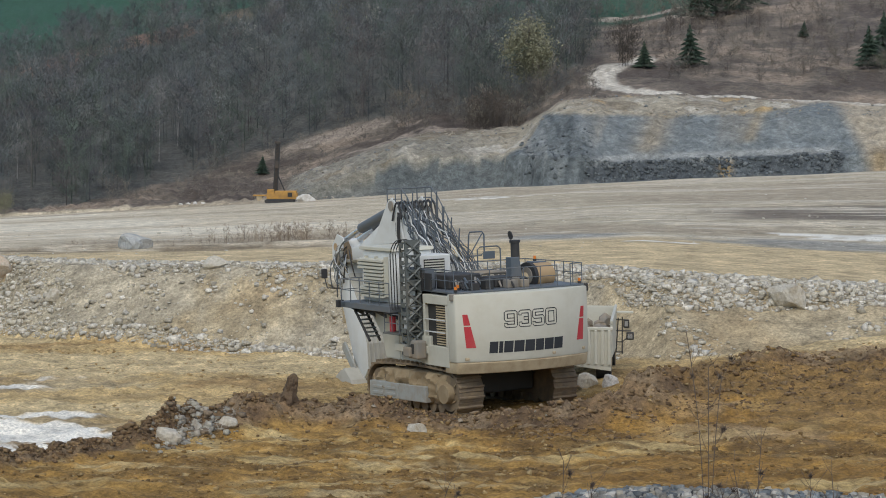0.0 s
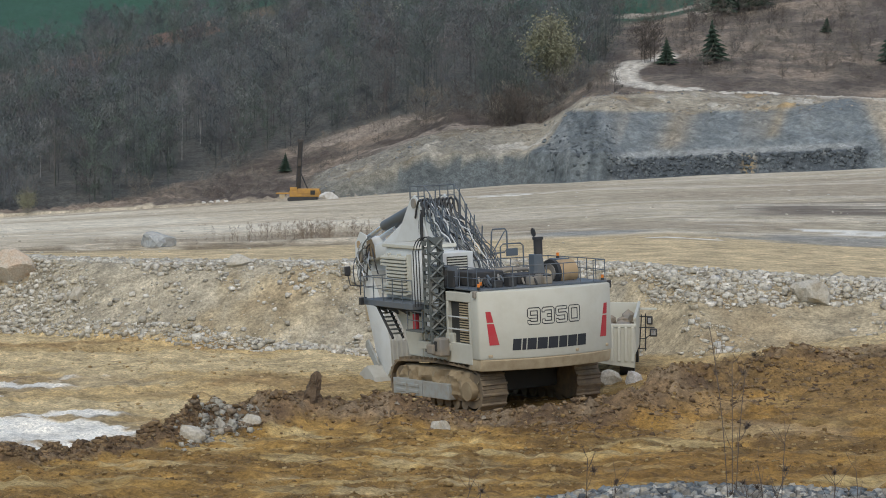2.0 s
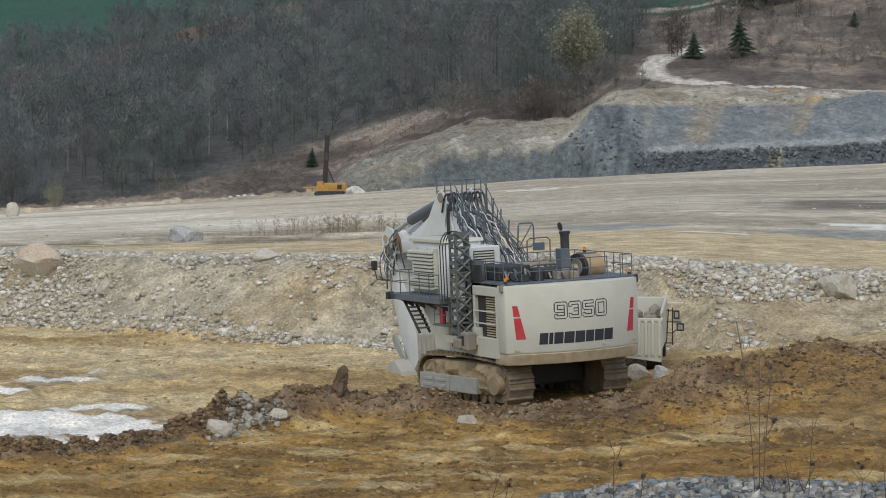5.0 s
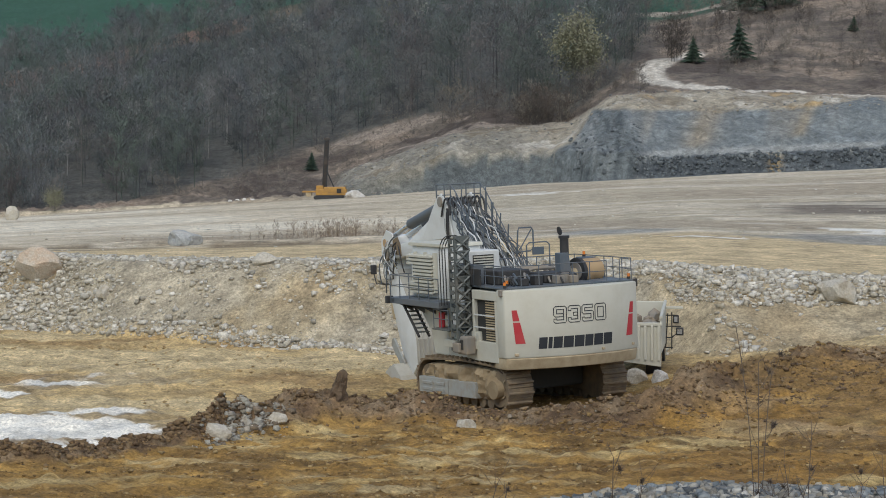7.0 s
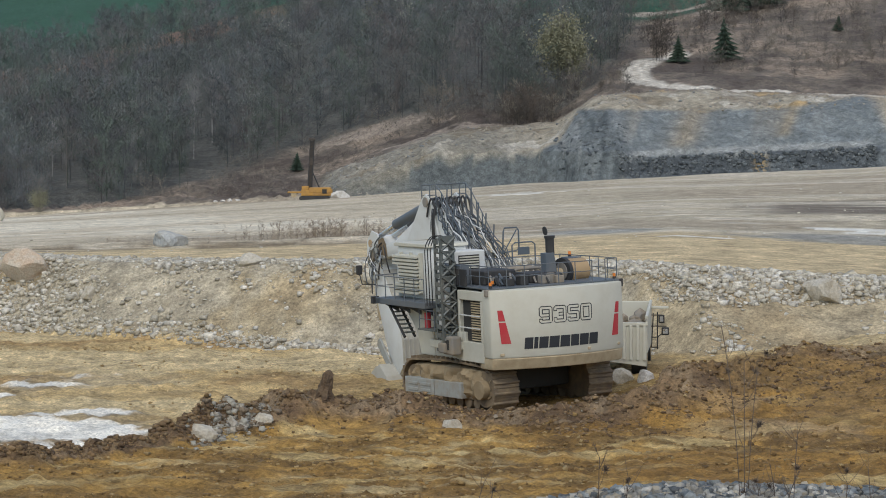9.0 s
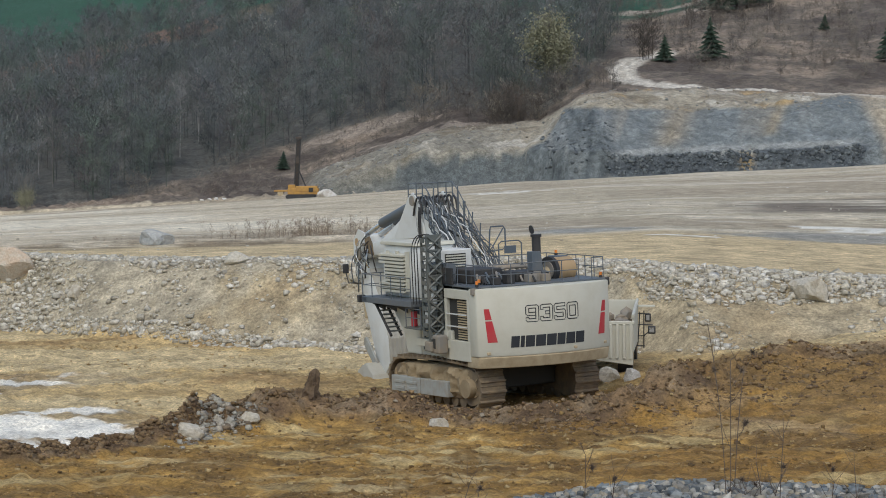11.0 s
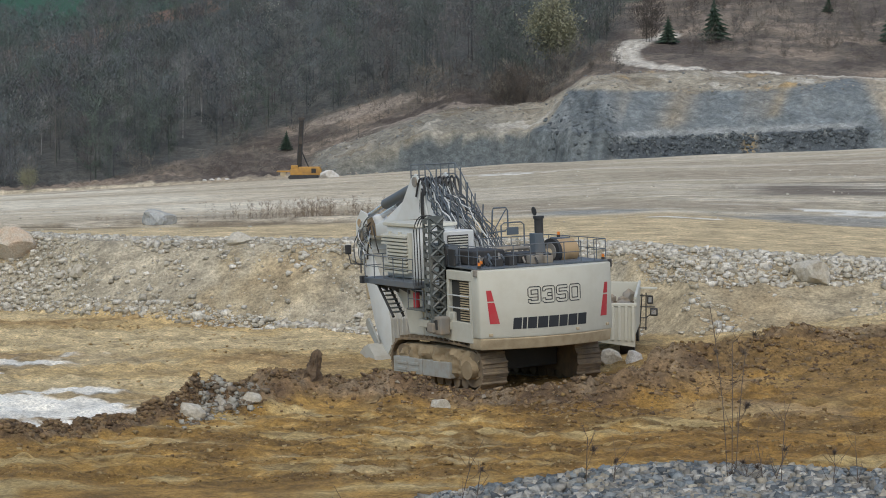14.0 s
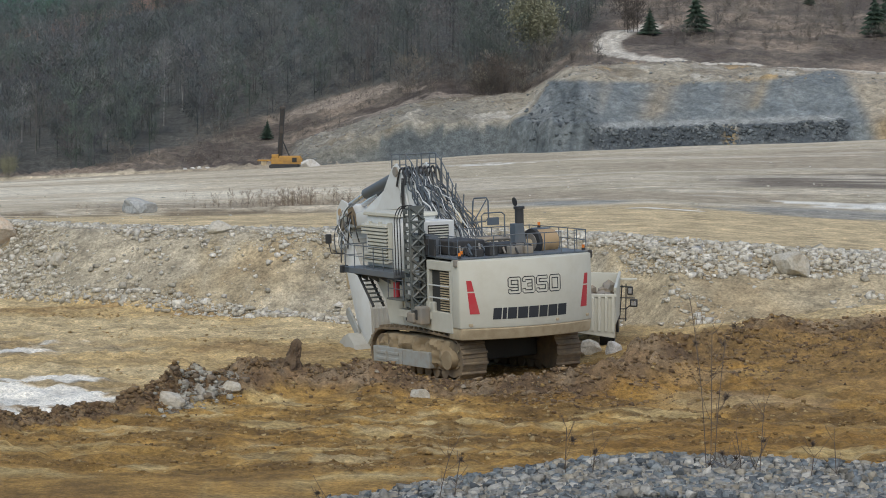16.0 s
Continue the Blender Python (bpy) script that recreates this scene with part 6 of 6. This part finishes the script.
boulder("boulder", 6.7, 118.3, 1.0, 0.8, 0.65, PALE_ROCK, 7, "pale stone between the machine and the truck")
boulder("boulder", -11.0, 98.9, 1.15, 0.8, 0.6, PALE_ROCK, 8, "pale stone on the rubble heap")
boulder("boulder", -8.87, 103.4, 0.65, 0.5, 0.42, PALE_ROCK, 9, "pale stone at the edge of the heap")
boulder("boulder", -10.2, 102.5, 0.7, 0.5, 0.5, PALE_ROCK, 13, "grey stone embedded in the heap")
boulder("boulder", -1.1, 104.5, 0.7, 0.6, 0.5, PALE_ROCK, 10, "grey stone before the crawler tracks")
boulder("boulder", -13.6, 149.5, 1.4, 1.0, 0.8, PALE_ROCK, 14, "pale stone lodged in the earth bank")
boulder("boulder", -23.5, 151.8, 1.2, 0.9, 0.7, PALE_ROCK, 15, "pale stone at the foot of the bank")
boulder("boulder", -6.0, 145.0, 1.1, 0.9, 0.6, PALE_ROCK, 16, "pale stone half way up the bank")


def earth_spire(x, d, tall, seed):
    """A leaning spire of packed clods left standing by the bucket."""
    bm = bmesh.new()
    rings = []
    for i in range(31):
        t = i / 30
        r = float(np.interp(t, (0, 0.12, 0.35, 0.55, 0.7, 0.85, 0.95, 1), (0.44, 0.36, 0.3, 0.27, 0.25, 0.22, 0.14, 0.02)))
        ring = []
        for k in range(22):
            a = 6.2832 * k / 22
            p = Vector((math.cos(a), math.sin(a), t * 1.7))
            q = r * (1 + 0.42 * noise.fractal(p * 1.9 + Vector((seed, 0, 0)), 0.7, 2.1, 4))
            ring.append(bm.verts.new((q * p.x + 0.28 * t, q * p.y, t * (tall + 0.3) - 0.3)))
        rings.append(ring)
    for one, two in zip(rings[:-1], rings[1:]):
        for k in range(22):
            bm.faces.new((one[k], one[(k + 1) % 22], two[(k + 1) % 22], two[k]))
    bm.faces.new(rings[-1])
    bm.faces.new(rings[0][::-1])
    ob = part("earth_spire", bm, EARTH, None)
    ob.matrix_world = pose(x, d, float(height(np.array([x]), np.array([d]))[0]))
    return tagged(ob, "dark leaning spire of packed earth beside the digging", "earth clod")


earth_spire(-6.7, 107.6, 1.05, 8)
for i, (bx, bd) in enumerate(((-47.5, 455), (-46.2, 455.5), (-44.9, 455), (-43.6, 456))):
    boulder("far_stone", bx, bd, 0.8, 0.6, 0.45, WHITE_ROCK, 30 + i, "white stone at the far edge of the plain")


# ------------------------------------------------------------------ single trees and bushes
def foliage(name, a, b):
    m, nt, bsdf = node_material(name)
    c = mix_colour(nt, remap(nt, noise_out(nt, 0.9, 4), 0.35, 0.65), a, b)
    nt.links.new(c, bsdf.inputs["Base Color"])
    bsdf.inputs["Roughness"].default_value = 0.8
    return m


SPRUCE = foliage("spruce_needles", (0.03, 0.055, 0.038), (0.05, 0.08, 0.05))
SPRING = foliage("young_leaves", (0.15, 0.155, 0.095), (0.205, 0.205, 0.13))
FRESH = foliage("pale_spring_leaves", (0.2, 0.198, 0.122), (0.265, 0.258, 0.168))
BLOSSOM = foliage("pale_blossom", (0.42, 0.42, 0.36), (0.34, 0.35, 0.27))
BARK = foliage("grey_bark", (0.13, 0.12, 0.11), (0.18, 0.17, 0.16))
BIRCH = foliage("birch_bark", (0.3, 0.295, 0.285), (0.2, 0.195, 0.185))


def stand(name, x, d, label, category):
    z = float(height(np.array([x]), np.array([d]))[0])
    return thing(name, pose(x, d, z - 0.1), label, category)


def conifer(x, d, tall, seed):
    rng = np.random.default_rng(seed)
    ob = tagged(stand("spruce", x, d, "dark green spruce standing on the brown slope", "tree"), group="spruces on the hillside")
    part("trunk", rod(bmesh.new(), (0, 0, 0), (0, 0, tall * 0.97), tall * 0.02, 8, tall * 0.003), BARK, ob)
    n = 2200
    t = 1 - np.sqrt(rng.random(n)) * 0.94
    a = rng.uniform(0, 6.283, n)
    tier = 0.75 + 0.35 * np.sin(t * 62 + a * 0.0) + 0.15 * rng.normal(size=n)
    r = (1 - t) * tall * 0.42 * np.clip(tier, 0.3, 1.25) * (0.85 + 0.3 * np.sin(3 * a + seed))
    p = np.c_[np.cos(a) * r * 0.35, np.sin(a) * r * 0.35, t * tall + 0.05 * tall]
    w = np.c_[np.cos(a) * r * 0.75, np.sin(a) * r * 0.75, -0.16 * r - 0.02 * tall]
    v = slivers(p, w, 0.06 * tall * (0.4 + 0.8 * (1 - t)), rng)
    crown = mesh_from("crown", v, np.arange(len(v)).reshape(-1, 3), SPRUCE, ob)
    return ob


for i, (cx, cd, ch) in enumerate(((53.85, 550.5, 9.6), (44.1, 552.3, 6.2), (66.0, 650.0, 11.0), (71.0, 655.0, 14.0), (75.5, 650.0, 11.0), (79.0, 658.0, 12.0), (92.0, 545.0, 9.5), (96.0, 549.0, 12.0), (-36.2, 505.0, 4.0), (86.0, 600.0, 4.0))):
    conifer(cx, cd, ch, 40 + i)


def leafy(x, d, tall, spread, seed, leaf, label, category="tree", bark=None, leaves=1800, low=0.2):
    rng = np.random.default_rng(seed)
    ob = stand("broadleaf_tree" if category == "tree" else "bush", x, d, label, category)
    part("trunk", rod(bmesh.new(), (0, 0, 0), (0.02 * tall, 0, tall * 0.9), tall * (0.009 if bark else 0.018), 7, tall * 0.004), bark or BARK, ob)
    v, _ = bare_crown(rng, tall, spread * tall, 22, 700, 0.05, low)
    mesh_from("branchwork", v, np.arange(len(v)).reshape(-1, 3), bark or BARK, ob)
    if leaves:
        c = rng.normal(size=(26, 3))
        c /= np.linalg.norm(c, axis=1, keepdims=True)
        c = c * rng.uniform(0.35, 0.95, (26, 1)) * np.array([spread, spread, 0.4]) * tall + [0, 0, tall * (0.5 + low * 0.5)]
        i = rng.integers(0, 26, leaves)
        p = c[i] + rng.normal(0, 0.085 * tall, (leaves, 3))
        w = rng.normal(0, 0.02 * tall, (leaves, 3))
        v = slivers(p, w, 0.022 * tall * rng.uniform(0.6, 1.4, leaves), rng)
        mesh_from("crown", v, np.arange(len(v)).reshape(-1, 3), leaf, ob)
    return ob


leafy(-80.4, 460.0, 5.4, 0.44, 61, FRESH, "yellow-green bush at the edge of the plain", "bush", None, 2800, 0.02)
leafy(17.8, 522.0, 15.5, 0.3, 62, FRESH, "willow with pale yellow-green spring leaves", "tree", None, 7000, 0.5)
leafy(95.5, 537.0, 7.0, 0.4, 63, SPRING, "bushy tree with first pale leaves", "tree", None, 1200, 0.1)
leafy(-50.5, 628.0, 14.0, 0.25, 64, BLOSSOM, "tree with whitish blossom in the wood", "tree", None, 700)
leafy(-18.6, 636.0, 13.0, 0.2, 65, BLOSSOM, "slender tree with whitish blossom", "tree", None, 500)
leafy(-26.0, 632.0, 13.0, 0.26, 66, SPRING, "tree with thin greenish leaves in the wood", "tree", None, 900)
leafy(-96.0, 520.0, 10.0, 0.28, 67, SPRING, "tree with thin greenish leaves at the edge of the wood", "tree", None, 900)
leafy(-60.0, 531.0, 17.0, 0.1, 68, SPRING, "birch with a pale trunk", "tree", BIRCH, 0, 0.35)
leafy(-57.6, 546.0, 15.5, 0.1, 69, SPRING, "birch with a pale trunk", "tree", BIRCH, 0, 0.35)
leafy(-89.3, 527.0, 12.5, 0.16, 70, SPRING, "birch with a pale trunk", "tree", BIRCH, 0, 0.3)
leafy(-82.0, 500.0, 13.5, 0.3, 71, SPRING, "pale grey leafless tree at the edge of the wood", "tree", BARK, 0, 0.2)


# ------------------------------------------------------------------ dead weeds on the berm
STALK = foliage("dead_stalk", (0.085, 0.06, 0.045), (0.14, 0.105, 0.075))


def weed(x, d, tall, lean, heads, seed):
    rng = random.Random(seed)
    ob = tagged(stand("dead_weed", x, d, "dry dead weed stalk growing out of the gravel", "weed"), group="dead weeds on the berm")
    tip = Vector((lean * tall, 0.03 * tall, tall))
    pts = curve_points((0, 0, 0), (lean * tall * 0.2, 0, tall * 0.55), tip, 10)
    part("stem", pipe(bmesh.new(), pts, 0.0032, 5), STALK, ob)
    for k in range(5 + heads):
        i = rng.randint(4, 10)
        p = pts[i]
        q = p + Vector((rng.uniform(-0.12, 0.12), rng.uniform(-0.05, 0.05), rng.uniform(0.06, 0.2)))
        part("twig", pipe(bmesh.new(), [p, p.lerp(q, 0.5) + Vector((0, 0, -0.01)), q], 0.0018, 4), STALK, ob)
        if k < heads:
            rng2 = np.random.default_rng(seed + k)
            n = 90
            w = rng2.normal(size=(n, 3)) * 0.022 + [0, 0, 0.014]
            v = slivers(np.repeat(np.array(q)[None], n, 0), w, np.full(n, 0.006), rng2)
            mesh_from("seed_head", v, np.arange(n * 3).reshape(-1, 3), STALK, ob)
    return ob


for i, (wx, wd, wh, wl, hd) in enumerate(((1.99, 19.0, 1.43, -0.1, 1), (2.02, 19.0, 1.15, 0.0, 1), (2.05, 19.05, 1.05, 0.07, 3), (2.11, 18.9, 0.2, 0.05, 2), (2.16, 18.9, 0.14, -0.1, 1), (2.25, 18.9, 0.4, -0.12, 0), (2.38, 18.9, 0.62, 0.05, 0), (2.32, 18.9, 0.35, 0.3, 1), (-0.06, 18.6, 0.5, 0.2, 1), (0.06, 18.7, 0.42, 0.12, 0), (0.9, 18.8, 0.5, 0.02, 1), (1.1, 18.8, 0.3, 0.1, 1), (2.75, 18.8, 0.28, 0.1, 1), (2.95, 18.8, 0.4, -0.05, 0), (-0.9, 18.5, 0.3, 0.1, 1), (-2.1, 18.3, 0.35, -0.1, 2))):
    weed(wx, wd, wh, wl, hd, 80 + i)


def reeds():
    """Dry reeds along the low earth line behind the haul road."""
    rng = np.random.default_rng(91)
    tuft = [bare_crown(rng, 1.0, 0.2, 8, 60, 0.014, 0.0) for _ in range(5)]
    u = np.concatenate([rng.normal(-0.062, 0.014, 260), rng.uniform(-0.15, -0.05, 120)])
    d = np.concatenate([rng.normal(190, 4.0, 260), rng.normal(184, 2.0, 120)])
    wood("dry_reeds", u * d, d, np.concatenate([rng.uniform(0.5, 1.6, 260), rng.uniform(0.3, 0.7, 120)]), tuft, ((0.25, 0.195, 0.145), (0.31, 0.25, 0.175), (0.2, 0.155, 0.12)), 92, "thin brown dry reeds and bushes behind the haul road", "reeds")


reeds()
